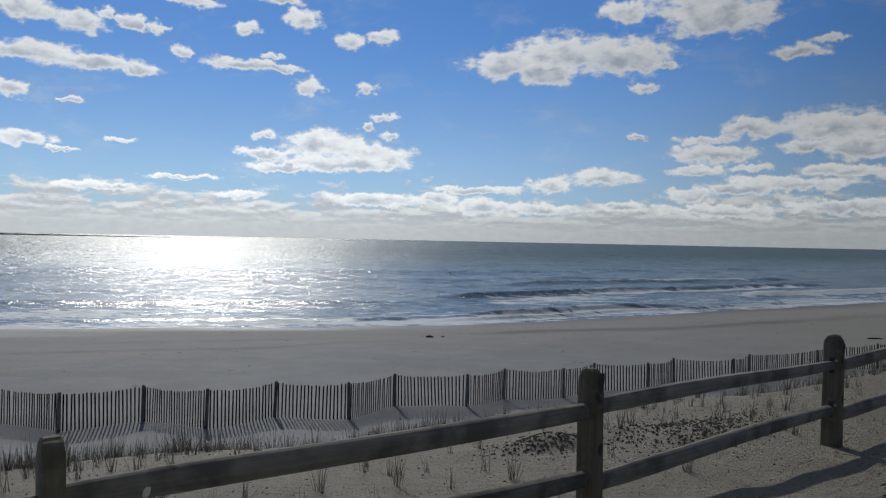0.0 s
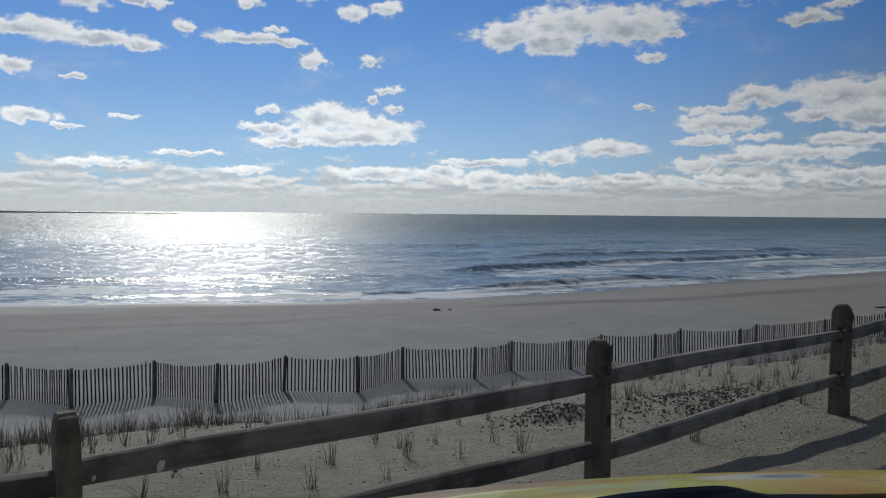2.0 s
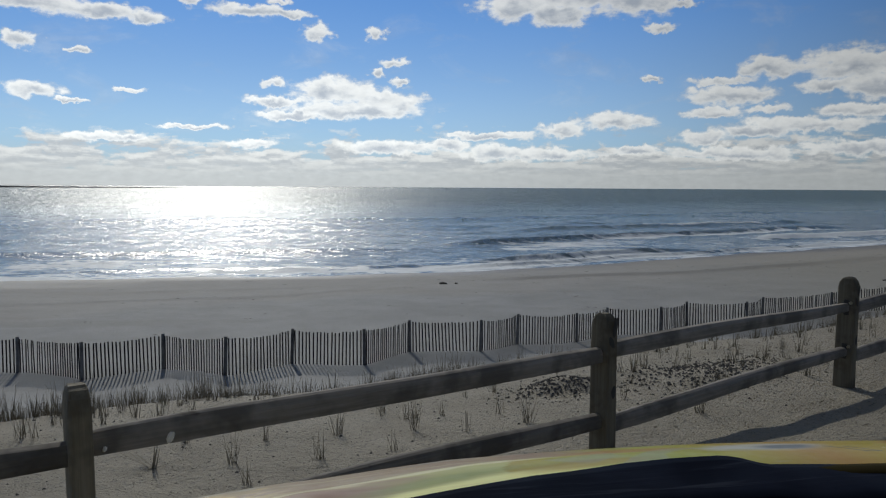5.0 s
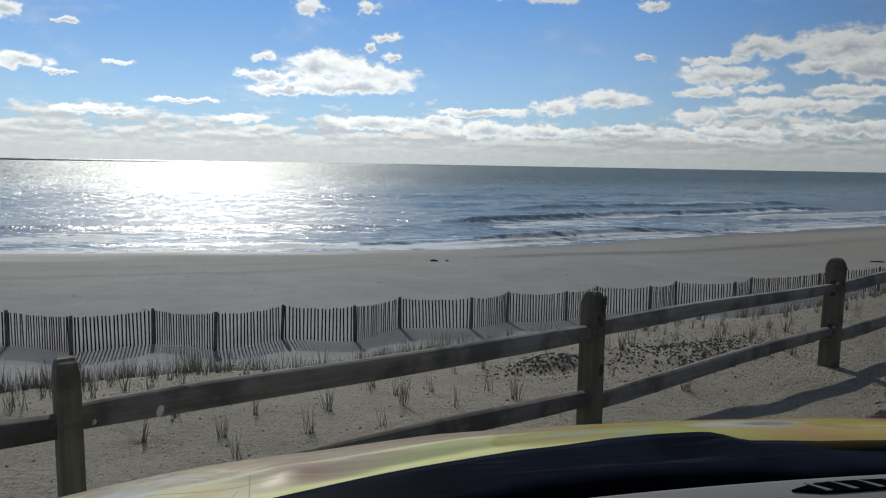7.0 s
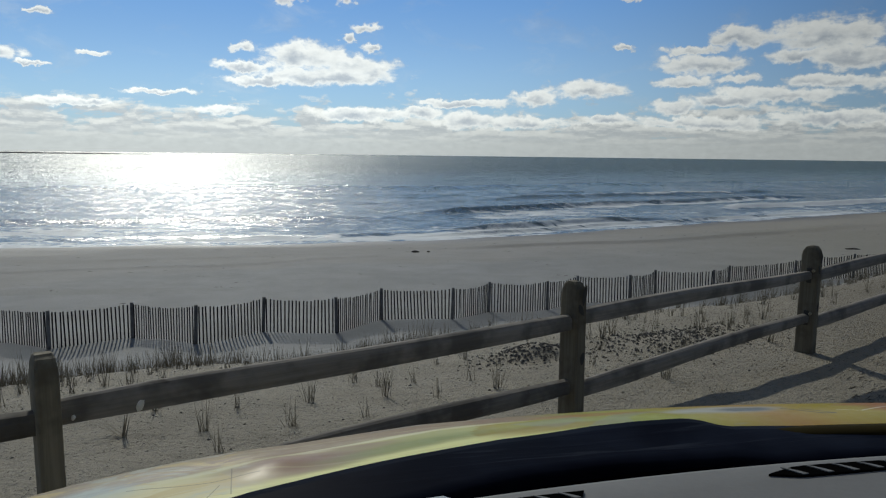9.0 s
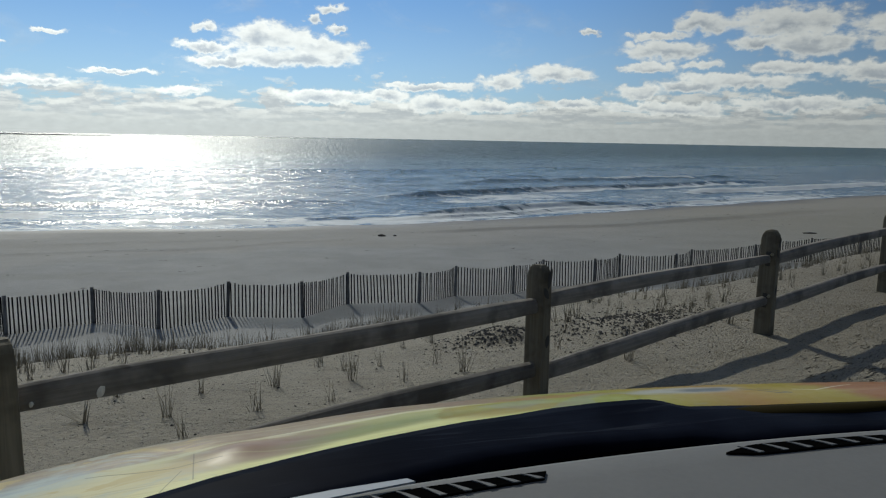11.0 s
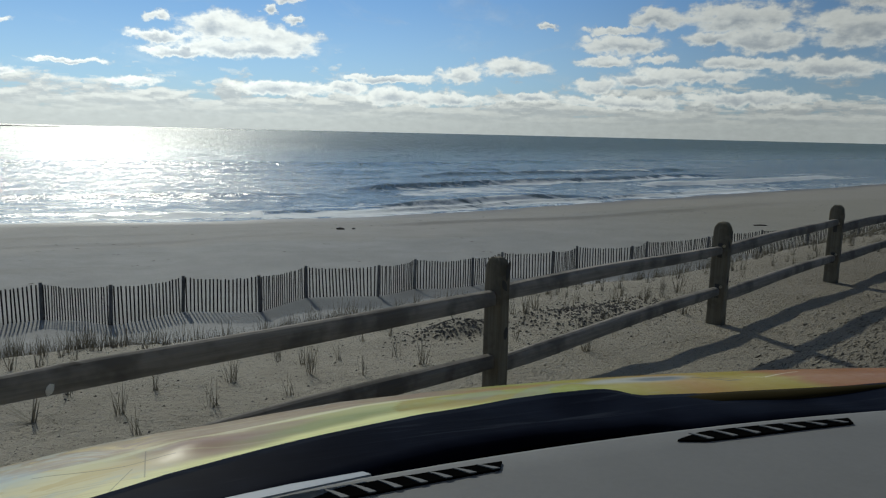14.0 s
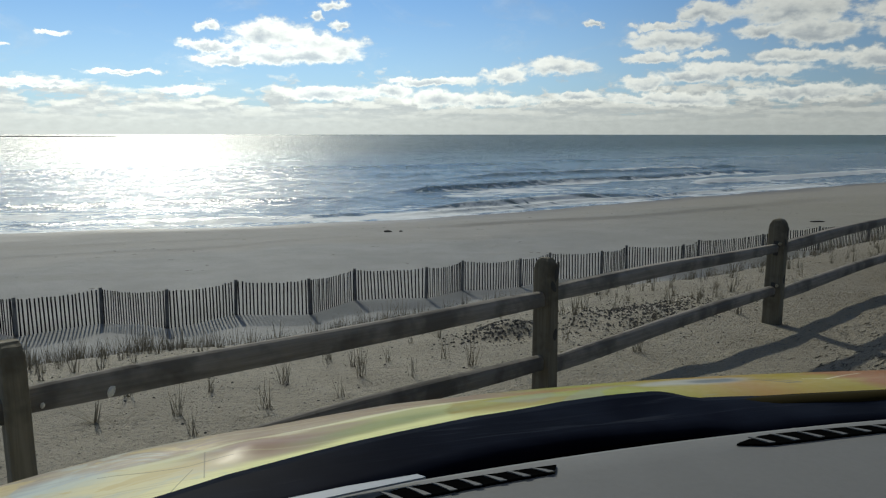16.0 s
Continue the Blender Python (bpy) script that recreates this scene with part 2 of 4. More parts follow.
def sand_material():
    m, t, p = material("sand", 0.95, spec=0.35)
    pos = place(t)
    xyz = t.add("ShaderNodeSeparateXYZ")
    t.put(xyz.inputs[0], pos)
    coarse = t.noise(pos, 0.35, 5.0, 0.6)
    fine = t.noise(pos, 13.0, 6.0, 0.65)
    speck = t.noise(pos, 42.0, 2.0, 0.5)
    dry = t.mix(t.smooth(coarse, 0.3, 0.7), (0.178, 0.180, 0.176), (0.226, 0.229, 0.224))
    dry = t.mix(t.smooth(fine, 0.50, 0.75), dry, (0.172, 0.173, 0.163))
    # sand colour darkened westward in place of weaker light away from the sun
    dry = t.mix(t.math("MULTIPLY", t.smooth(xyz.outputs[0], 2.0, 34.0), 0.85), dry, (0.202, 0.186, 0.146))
    # dark grains and crumbs on the upper ground
    upland = t.smooth(xyz.outputs[2], -1.2, -0.15)
    soil = t.mix(t.smooth(coarse, 0.35, 0.65), (0.234, 0.210, 0.158), (0.295, 0.266, 0.206))
    soil = t.mix(t.smooth(t.noise(pos, 22.0, 5.0, 0.7), 0.50, 0.70), soil, (0.180, 0.168, 0.135))
    soil = t.mix(t.math("MULTIPLY", t.smooth(t.noise(pos, 1.3, 5.0, 0.65), 0.46, 0.70), 0.40), soil, (0.165, 0.143, 0.104))
    # darker, browner soil colour towards the track
    soil = t.mix(t.math("MULTIPLY", t.smooth(xyz.outputs[0], 1.8, 6.5), 0.75), soil, (0.150, 0.128, 0.090))
    dry = t.mix(upland, dry, soil)
    crumbs = t.math("MULTIPLY", t.smooth(speck, 0.64, 0.68), t.smooth(xyz.outputs[2], -1.2, -0.2))
    dry = t.mix(t.math("MULTIPLY", crumbs, 0.85), dry, (0.06, 0.053, 0.042))
    straw = t.noise(t.vec("MULTIPLY", pos, (3.0, 14.0, 1.0)), 1.0, 5.0, 0.7, 0.6)
    upper = t.smooth(xyz.outputs[2], -0.6, -0.05)
    dry = t.mix(t.math("MULTIPLY", t.math("MULTIPLY", t.smooth(straw, 0.52, 0.66), upper), 0.2), dry, (0.125, 0.112, 0.082))
    # tide lines on the beach, then wet sand
    level = t.math("ADD", xyz.outputs[2], t.math("MULTIPLY_ADD", t.noise(t.vec("MULTIPLY", pos, (0.03, 0.10, 0.0)), 1.0, 3.0), 0.5, -0.25))
    line = t.noise(t.combine(t.math("MULTIPLY", xyz.outputs[0], 0.03), t.math("MULTIPLY", xyz.outputs[1], 0.22), 0.0), 1.0, 4.0, 0.6)
    lines = t.math("MULTIPLY", t.smooth(line, 0.56, 0.66), t.smooth(level, -3.9, -4.3))
    dry = t.mix(t.math("MULTIPLY", lines, 0.30), dry, (0.135, 0.125, 0.108))
    dry = t.mix(t.math("MULTIPLY", t.smooth(level, -4.25, -4.5), 0.45), dry, (0.250, 0.232, 0.202))
    wet = t.smooth(level, -4.78, -5.02)
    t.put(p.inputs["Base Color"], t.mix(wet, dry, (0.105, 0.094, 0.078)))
    t.put(p.inputs["Roughness"], t.math("MULTIPLY_ADD", wet, -0.35, 0.82))
    h = t.math("ADD", t.math("MULTIPLY", fine, 0.55), t.math("MULTIPLY", t.noise(pos, 2.2, 4.0, 0.6), 1.2))
    clod = t.math("MULTIPLY", t.noise(pos, 38.0, 4.0, 0.7), t.math("MULTIPLY_ADD", upland, 0.55, 0.1))
    h = t.math("ADD", h, clod)
    relief(t, p, h, 0.75, 0.055)
    return m


def water_material():
    m, t, p = material("sea_water", 0.16)
    p.inputs["IOR"].default_value = 1.52
    pos = place(t)
    at = t.add("ShaderNodeAttribute")
    at.attribute_name = "offshore"
    off = at.outputs["Fac"]
    fo = t.add("ShaderNodeAttribute")
    fo.attribute_name = "foam"
    near = t.smooth(off, 130.0, 5.0)
    swirl = t.noise(t.vec("MULTIPLY", pos, (0.05, 0.16, 0.0)), 1.0, 6.0, 0.65, 0.4)
    lace = t.noise(t.vec("MULTIPLY", pos, (0.35, 0.9, 0.0)), 1.0, 7.0, 0.7, 0.6)
    streak = t.noise(t.vec("MULTIPLY", pos, (0.012, 0.07, 0.0)), 1.0, 5.0, 0.6, 0.3)
    deep = t.mix(near, (0.110, 0.175, 0.150), (0.058, 0.095, 0.105))
    deep = t.mix(t.smooth(swirl, 0.45, 0.65), deep, (0.034, 0.070, 0.085))
    deep = t.mix(t.math("MULTIPLY", t.smooth(streak, 0.46, 0.64), 0.5), deep, (0.110, 0.150, 0.150))
    edge = t.smooth(off, 4.5, 0.0)
    surf = t.math("MULTIPLY", t.smooth(off, 50.0, 8.0), 0.165)
    wash = t.math("ADD", t.math("ADD", t.math("MULTIPLY", edge, 0.07), surf), fo.outputs["Fac"])
    drive = t.math("ADD", t.math("ADD", t.math("MULTIPLY", lace, 0.55), t.math("MULTIPLY", swirl, 0.45)), wash)
    froth = t.smooth(drive, 0.67, 0.78)
    t.put(p.inputs["Base Color"], t.mix(froth, deep, (0.58, 0.61, 0.62)))
    calm = t.math("MULTIPLY_ADD", t.smooth(off, 20.0, 300.0), 0.17, 0.25)
    t.put(p.inputs["Roughness"], t.math("MAXIMUM", t.math("MULTIPLY", froth, 0.75), calm))

    def ripple(k, detail, amount):
        n = t.add("ShaderNodeTexNoise")
        t.put(n.inputs["Vector"], t.vec("MULTIPLY", pos, k))
        n.inputs["Scale"].default_value, n.inputs["Detail"].default_value, n.inputs["Roughness"].default_value = 1.0, detail, 0.6
        return t.vec("MULTIPLY", t.vec("SUBTRACT", n.outputs["Color"], (0.5, 0.5, 0.5)), amount)

    def faded(vector, fac):
        q = t.vec("SCALE", vector)
        t.put(q.node.inputs["Scale"], fac)
        return q

    # wind chop, then wavelets; farther out the wave groups that show are longer
    up = t.add("ShaderNodeNewGeometry").outputs["Normal"]
    chop = ripple((0.45, 0.8, 0.0), 3.0, (1.0, 1.2, 0.0))
    close = faded(ripple((6.5, 3.2, 0.0), 1.5, (1.7, 2.1, 0.0)), t.smooth(off, 110.0, 35.0))
    middle = faded(ripple((3.2, 1.0, 0.0), 1.5, (1.9, 2.1, 0.0)), t.math("MULTIPLY", t.smooth(off, 30.0, 100.0), t.smooth(off, 520.0, 200.0)))
    distant = faded(ripple((1.0, 0.20, 0.0), 1.5, (2.0, 1.7, 0.0)), t.smooth(off, 190.0, 500.0))
    slope = t.vec("ADD", t.vec("ADD", chop, close), t.vec("ADD", middle, distant))
    slope = faded(slope, t.math("MULTIPLY_ADD", t.smooth(off, 3.0, 25.0), 0.55, 0.45))
    # the seas run ashore, steeper on their landward faces
    landward = faded((0.07, -0.21, 0.0), t.smooth(off, 5.0, 240.0))
    t.put(p.inputs["Normal"], t.vec("NORMALIZE", t.vec("ADD", up, t.vec("ADD", slope, landward))))
    return m


def wood_material(name, light, dark, along=0, rough=0.85):
    """Weathered timber with its grain along one local axis."""
    m, t, p = material(name, rough, spec=0.25)
    pos = t.add("ShaderNodeTexCoord").outputs["Object"]
    k = [38.0, 38.0, 38.0]
    k[along] = 1.6
    fibre = t.noise(t.vec("MULTIPLY", pos, tuple(k)), 1.0, 6.0, 0.65, 0.3)
    blot = t.noise(pos, 2.6, 4.0, 0.6)
    knot = t.noise(t.vec("ADD", pos, (5.0, 3.0, 1.0)), 5.5, 2.0, 0.4)
    c = t.mix(t.smooth(fibre, 0.3, 0.7), dark, light)
    c = t.mix(t.math("MULTIPLY", t.smooth(blot, 0.44, 0.62), 0.7), c, tuple(x * 0.45 for x in dark))
    c = t.mix(t.math("MULTIPLY", t.smooth(knot, 0.68, 0.74), 0.8), c, (0.03, 0.022, 0.015))
    r = t.add("ShaderNodeObjectInfo").outputs["Random"]
    s = t.vec("SCALE", c)
    t.put(s.node.inputs["Scale"], t.math("MULTIPLY_ADD", r, 0.45, 0.68))
    t.put(p.inputs["Base Color"], s)
    relief(t, p, t.math("ADD", fibre, t.math("MULTIPLY", blot, 2.0)), 0.7, 0.006)
    return m


def hood_material():
    """Hand-painted sheet metal in yellow, orange and red, with dark strokes; the pastel left carries a painted-in
    windscreen reflection.
    """
    m, t, p = material("painted_hood", 0.4, spec=0.06)
    pos = t.add("ShaderNodeTexCoord").outputs["Object"]
    xyz = t.add("ShaderNodeSeparateXYZ")
    t.put(xyz.inputs[0], pos)
    wob = t.noise(t.vec("MULTIPLY", pos, (2.5, 9.0, 1.0)), 1.0, 3.0, 0.5, 1.2)
    x = t.math("ADD", xyz.outputs[0], t.math("MULTIPLY_ADD", wob, 0.16, -0.08))
    f = t.math("MULTIPLY_ADD", x, 0.4, 0.5)
    # the paler stops up to 0.625 put the windscreen's reflection into the colour
    base = t.ramp(f, [(0.37, (0.36, 0.44, 0.50)), (0.42, (0.52, 0.52, 0.36)), (0.465, (0.46, 0.44, 0.22)), (0.50, (0.30, 0.25, 0.15)), (0.545, (0.34, 0.33, 0.13)),
                      (0.625, (0.37, 0.36, 0.12)), (0.629, (0.28, 0.22, 0.008)), (0.69, (0.25, 0.27, 0.016)), (0.765, (0.25, 0.26, 0.014)),
                      (0.80, (0.26, 0.21, 0.012)), (0.845, (0.27, 0.15, 0.013)), (0.88, (0.27, 0.20, 0.012)), (0.915, (0.26, 0.21, 0.013)), (0.935, (0.24, 0.100, 0.028)), (1.0, (0.22, 0.085, 0.026))])
    at = t.add("ShaderNodeAttribute")
    at.attribute_name = "depth"
    q = t.math("ADD", at.outputs["Fac"], t.math("MULTIPLY_ADD", wob, 0.06, -0.03))
    sheet_pos = t.combine(x, q, 0.0)
    drawn = t.combine(xyz.outputs[0], at.outputs["Fac"], 0.0)

    def blob(cx, cq, rx, rq):
        d = t.vec("LENGTH", t.vec("MULTIPLY", t.vec("SUBTRACT", sheet_pos, (cx * 0.75, cq, 0.0)), (1 / (rx * 0.75), 1 / rq, 0.0)))
        return t.smooth(d, 1.25, 0.45)

    def stroke(x0, q0, x1, q1, w):
        a, b = Vector((x0 * 0.75, q0, 0.0)), Vector((x1 * 0.75, q1, 0.0))
        off = t.vec("SUBTRACT", drawn, tuple(a))
        k = t.math("DIVIDE", t.vec("DOT_PRODUCT", off, tuple(b - a)), (b - a).length_squared)
        k.node.use_clamp = True
        along = t.vec("SCALE", tuple(b - a))
        t.put(along.node.inputs["Scale"], k)
        return t.smooth(t.vec("LENGTH", t.vec("SUBTRACT", off, along)), w, w * 0.4)

    # fields beyond the crease: pinkish grey, then a pale painted-in reflection at the far corner
    pink = t.mix(t.smooth(t.noise(pos, 3.5, 2.0), 0.42, 0.60), (0.23, 0.150, 0.135), (0.26, 0.195, 0.155))
    beyond = t.math("MULTIPLY", t.smooth(q, 0.19, 0.215), t.smooth(xyz.outputs[0], 0.62, 0.40))
    c = t.mix(t.math("MULTIPLY", beyond, 0.85), base, pink)
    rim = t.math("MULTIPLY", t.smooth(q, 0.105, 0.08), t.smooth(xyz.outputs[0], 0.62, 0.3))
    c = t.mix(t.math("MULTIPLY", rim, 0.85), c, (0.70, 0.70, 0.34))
    # the crease's bright highlight, painted on as a pale line
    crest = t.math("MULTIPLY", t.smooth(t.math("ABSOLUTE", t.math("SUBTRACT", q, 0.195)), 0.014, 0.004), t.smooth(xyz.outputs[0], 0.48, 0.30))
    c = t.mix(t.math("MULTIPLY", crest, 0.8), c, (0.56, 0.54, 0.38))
    c = t.mix(t.math("MULTIPLY", blob(0.05, 0.145, 0.20, 0.052), 0.85), c, (0.27, 0.165, 0.135))
    c = t.mix(t.math("MULTIPLY", blob(-0.36, 0.20, 0.13, 0.06), 0.7), c, (0.34, 0.42, 0.50))
    c = t.mix(t.math("MULTIPLY", blob(-0.24, 0.12, 0.26, 0.08), 0.75), c, (0.62, 0.56, 0.36))
    # mottled wash at the left corner, reflection painted into the colour too
    wash = t.noise(t.vec("MULTIPLY", pos, (7.0, 9.0, 1.0)), 1.0, 4.0, 0.6, 1.5)
    corner = t.smooth(xyz.outputs[0], 0.02, -0.10)
    c = t.mix(t.math("MULTIPLY", t.math("MULTIPLY", t.smooth(wash, 0.50, 0.62), corner), 0.5), c, (0.40, 0.46, 0.48))
    c = t.mix(t.math("MULTIPLY", t.math("MULTIPLY", t.smooth(wash, 0.46, 0.38), corner), 0.65), c, (0.50, 0.40, 0.18))
    brush = t.noise(t.vec("MULTIPLY", pos, (3.0, 60.0, 1.0)), 1.0, 4.0, 0.65, 0.6)
    c = t.mix(t.math("MULTIPLY", t.smooth(brush, 0.50, 0.70), t.math("MULTIPLY_ADD", t.smooth(xyz.outputs[0], 0.33, 0.28), 0.28, 0.06)), c, (0.50, 0.46, 0.26))
    c = t.mix(t.math("MULTIPLY", t.smooth(brush, 0.48, 0.30), 0.25), c, (0.20, 0.15, 0.05))
    c = t.mix(t.math("MULTIPLY", blob(0.28, 0.13, 0.20, 0.03), 0.6), c, (0.18, 0.22, 0.05))
    c = t.mix(t.math("MULTIPLY", blob(0.60, 0.09, 0.16, 0.035), 0.7), c, (0.27, 0.18, 0.010))
    c = t.mix(t.math("MULTIPLY", blob(0.74, 0.22, 0.20, 0.05), 0.7), c, (0.30, 0.15, 0.05))
    c = t.mix(t.math("MULTIPLY", blob(1.08, 0.235, 0.15, 0.06), 0.8), c, (0.34, 0.36, 0.40))
    c = t.mix(t.math("MULTIPLY", blob(1.12, 0.225, 0.075, 0.035), 0.95), c, (0.10, 0.115, 0.14))
    spot = t.noise(t.vec("MULTIPLY", pos, (3.2, 10.0, 1.0)), 1.0, 2.0, 0.4, 0.8)
    c = t.mix(t.math("MULTIPLY", t.smooth(spot, 0.62, 0.66), 0.35), c, (0.20, 0.22, 0.24))
    for line in ((1.205, 0.215, 1.255, 0.150, 0.006), (1.255, 0.150, 1.285, 0.150, 0.006), (1.285, 0.150, 1.245, 0.205, 0.005),
                 (-0.255, 0.190, -0.104, 0.140, 0.0018), (-0.104, 0.140, -0.02, 0.130, 0.0018), (-0.072, 0.180, -0.068, 0.075, 0.0013), (-0.09, 0.12, -0.125, 0.050, 0.0013)):
        c = t.mix(t.math("MULTIPLY", stroke(*line), 0.75 if line[0] > 1 else 0.5), c, (0.09, 0.08, 0.06))
    for line in ((1.32, 0.185, 1.37, 0.170, 0.003), (1.37, 0.170, 1.42, 0.195, 0.0035), (1.42, 0.195, 1.52, 0.24, 0.0035)):
        c = t.mix(t.math("MULTIPLY", stroke(*line), 0.8), c, (0.55, 0.52, 0.45))
    t.put(p.inputs["Base Color"], t.vec("MULTIPLY", c, (1.14, 1.12, 0.96)))
    dust = t.noise(pos, 40.0, 4.0, 0.6)
    t.put(p.inputs["Roughness"], t.math("MULTIPLY_ADD", dust, 0.25, 0.24))
    p.inputs["Coat Weight"].default_value = 0.20
    p.inputs["Coat Roughness"].default_value = 0.07
    relief(t, p, t.noise(pos, 5.0, 3.0), 0.12, 0.01)
    return m


SAND = sand_material()
WATER = water_material()
RAIL = wood_material("weathered_rail", (0.285, 0.258, 0.220), (0.195, 0.175, 0.146), 0)
POST = wood_material("weathered_post", (0.285, 0.250, 0.180), (0.190, 0.165, 0.115), 2)
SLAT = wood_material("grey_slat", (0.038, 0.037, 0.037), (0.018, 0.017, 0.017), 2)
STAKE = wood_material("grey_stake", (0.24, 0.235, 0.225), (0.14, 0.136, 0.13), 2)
STRAW = plain("dry_grass", (0.195, 0.172, 0.122), 0.8, vary=0.35, scale=6, bump=0)
CHIP = plain("dark_chip", (0.052, 0.048, 0.042), 0.8, vary=0.5, scale=15, bump=0.3)
GRAVEL = plain("brown_gravel", (0.26, 0.222, 0.160), 0.95, vary=0.6, scale=9, bump=0.2)
STEM = plain("dead_stem", (0.085, 0.072, 0.050), 0.9, vary=0.4, scale=14, bump=0.2)
CLOD = plain("damp_sand_crumb", (0.17, 0.155, 0.125), 0.95, vary=0.5, scale=12, bump=0.2)
STEEL = plain("galvanised_bolt", (0.40, 0.34, 0.23), 0.45, 0.4, vary=0.1, scale=60, bump=0)
DASH = plain("grey_dash_plastic", (0.15, 0.151, 0.148), 0.75, vary=0.18, scale=120, bump=0.35, dist=0.001, spec=0.3)
FIN = plain("dull_grey_fin_plastic", (0.13, 0.132, 0.132), 0.7, vary=0.2, scale=90, bump=0.2, dist=0.001, spec=0.3)
SLOT = plain("black_vent_plastic", (0.003, 0.003, 0.003), 1.0, vary=0.2, scale=60, bump=0.2, dist=0.001, spec=0.0)
def no_sheen(m):
    """A dull surface that hardly mirrors at all."""
    m.node_tree.nodes["Principled BSDF"].inputs["IOR"].default_value = 1.06
    return m


def cowl_material():
    """Dull blue-black plastic with faint streaks of sheen painted along its length."""
    m, t, p = material("black_cowl_plastic", 0.45, spec=0.3)
    p.inputs["IOR"].default_value = 1.05
    pos = t.add("ShaderNodeTexCoord").outputs["Object"]
    sheen_streak = t.noise(t.vec("MULTIPLY", pos, (3.0, 38.0, 20.0)), 1.0, 5.0, 0.6, 0.5)
    blot = t.noise(pos, 6.0, 3.0, 0.5)
    c = t.mix(t.smooth(blot, 0.35, 0.65), (0.0040, 0.0052, 0.0100), (0.0085, 0.0110, 0.0190))
    c = t.mix(t.math("MULTIPLY", t.smooth(sheen_streak, 0.56, 0.70), 0.7), c, (0.026, 0.030, 0.040))
    t.put(p.inputs["Base Color"], c)
    relief(t, p, sheen_streak, 0.2, 0.004)
    return m


COWL = cowl_material()
GAP_SHADE = no_sheen(plain("olive_gap_shade", (0.026, 0.021, 0.008), 0.7, vary=0.4, scale=12, bump=0.2, dist=0.002))
no_sheen(SLOT)
HOOD = hood_material()
BODY = plain("car_body_paint", (0.35, 0.33, 0.20), 0.35, vary=0.15, scale=8, bump=0)
PALE = plain("pale_speck_white", (0.80, 0.76, 0.66), 0.6, vary=0.2, scale=60, bump=0.3)
PAPER = plain("white_paper", (0.30, 0.33, 0.37), 0.6, vary=0.05, scale=30, bump=0.1, dist=0.001)
JETTY = plain("dark_breakwater_rock", (0.06, 0.06, 0.058), 0.9, vary=0.4, scale=0.2, bump=0.4, dist=0.3)
DRIFT = plain("driftwood_bark", (0.05, 0.042, 0.036), 0.9, vary=0.4, scale=14, bump=0.4)


# ---------------------------------------------------------------- builders
def mesh_ob(name, verts, faces, mat, smooth=False):
    me = bpy.data.meshes.new(name)
    me.from_pydata([tuple(q) for q in verts], [], faces)
    me.materials.append(mat)
    if smooth:
        me.polygons.foreach_set("use_smooth", [True] * len(me.polygons))
    me.update()
    return me


def thing(name, at, label, category, group="", kind=""):
    ob = new(name)
    ob.empty_display_size = 0.1
    ob.location = at
    return tagged(ob, label, category, group, kind)


def part(name, me, parent, m=None, label=""):
    ob = new(name, me)
    ob.parent = parent
    if m is not None:
        ob.matrix_basis = m
    if label:
        ob["label"] = label
    return ob


def from_bm(name, bm, mat, smooth=False):
    me = bpy.data.meshes.new(name)
    bm.to_mesh(me)
    bm.free()
    me.materials.append(mat)
    if smooth:
        me.polygons.foreach_set("use_smooth", [True] * len(me.polygons))
    return me


def box_bm(x0, x1, y0, y1, z0, z1, bevel=0.0):
    bm = bmesh.new()
    bmesh.ops.create_cube(bm, size=1.0)
    for q in bm.verts:
        q.co = Vector(((x0 + x1) / 2 + q.co.x * (x1 - x0), (y0 + y1) / 2 + q.co.y * (y1 - y0), (z0 + z1) / 2 + q.co.z * (z1 - z0)))
    if bevel:
        bmesh.ops.bevel(bm, geom=bm.edges[:], offset=bevel, segments=2, affect="EDGES")
    return bm


def soft_noise(x, y, cell, seed=0):
    """Smooth value noise on arrays, about -1 to 1."""
    x, y = np.asarray(x, float) / cell, np.asarray(y, float) / cell
    xi, yi = np.floor(x), np.floor(y)
    fx, fy = x - xi, y - yi
    fx, fy = fx * fx * (3 - 2 * fx), fy * fy * (3 - 2 * fy)

    def h(a, b):
        q = np.sin(a * 127.1 + b * 311.7 + seed * 74.7) * 43758.5453
        return (q - np.floor(q)) * 2 - 1

    return (h(xi, yi) * (1 - fx) + h(xi + 1, yi) * fx) * (1 - fy) + (h(xi, yi + 1) * (1 - fx) + h(xi + 1, yi + 1) * fx) * fy


# ---------------------------------------------------------------- plan of the shore
SEA = -5.0
E_DIR, N_DIR = (0.806, 0.592), (-0.592, 0.806)
# stakes of the slatted sand fence: azimuth, distance and foot height
STAKES = [(-44.0, 30.5, -4.1), (-39.8, 27.0, -4.0), (-36.0, 26.3, -3.95), (-31.5, 25.1, -3.91), (-27.57, 22.9, -3.79), (-22.15, 23.7, -3.89),
          (-17.74, 21.5, -3.65), (-12.75, 22.6, -3.71), (-7.1, 22.1, -3.67), (-3.52, 24.1, -3.78), (2.08, 24.0, -3.73), (5.0, 25.7, -3.80),
          (9.6, 27.0, -3.92), (11.9, 27.9, -3.82), (15.86, 28.5, -3.80), (17.76, 30.2, -3.80), (21.91, 31.1, -3.80), (22.88, 32.7, -3.80),
          (27.24, 35.6, -3.78), (28.3, 37.4, -3.72), (30.86, 38.3, -3.62), (33.87, 41.5, -3.6), (35.84, 43.5, -3.6),
          (36.91, 45.0, -3.6), (39.5, 48.5, -3.6), (42.0, 52.5, -3.6)]
SX = np.array([r * math.sin(radians(a)) for a, r, z in STAKES])
SY = np.array([r * math.cos(radians(a)) for a, r, z in STAKES])
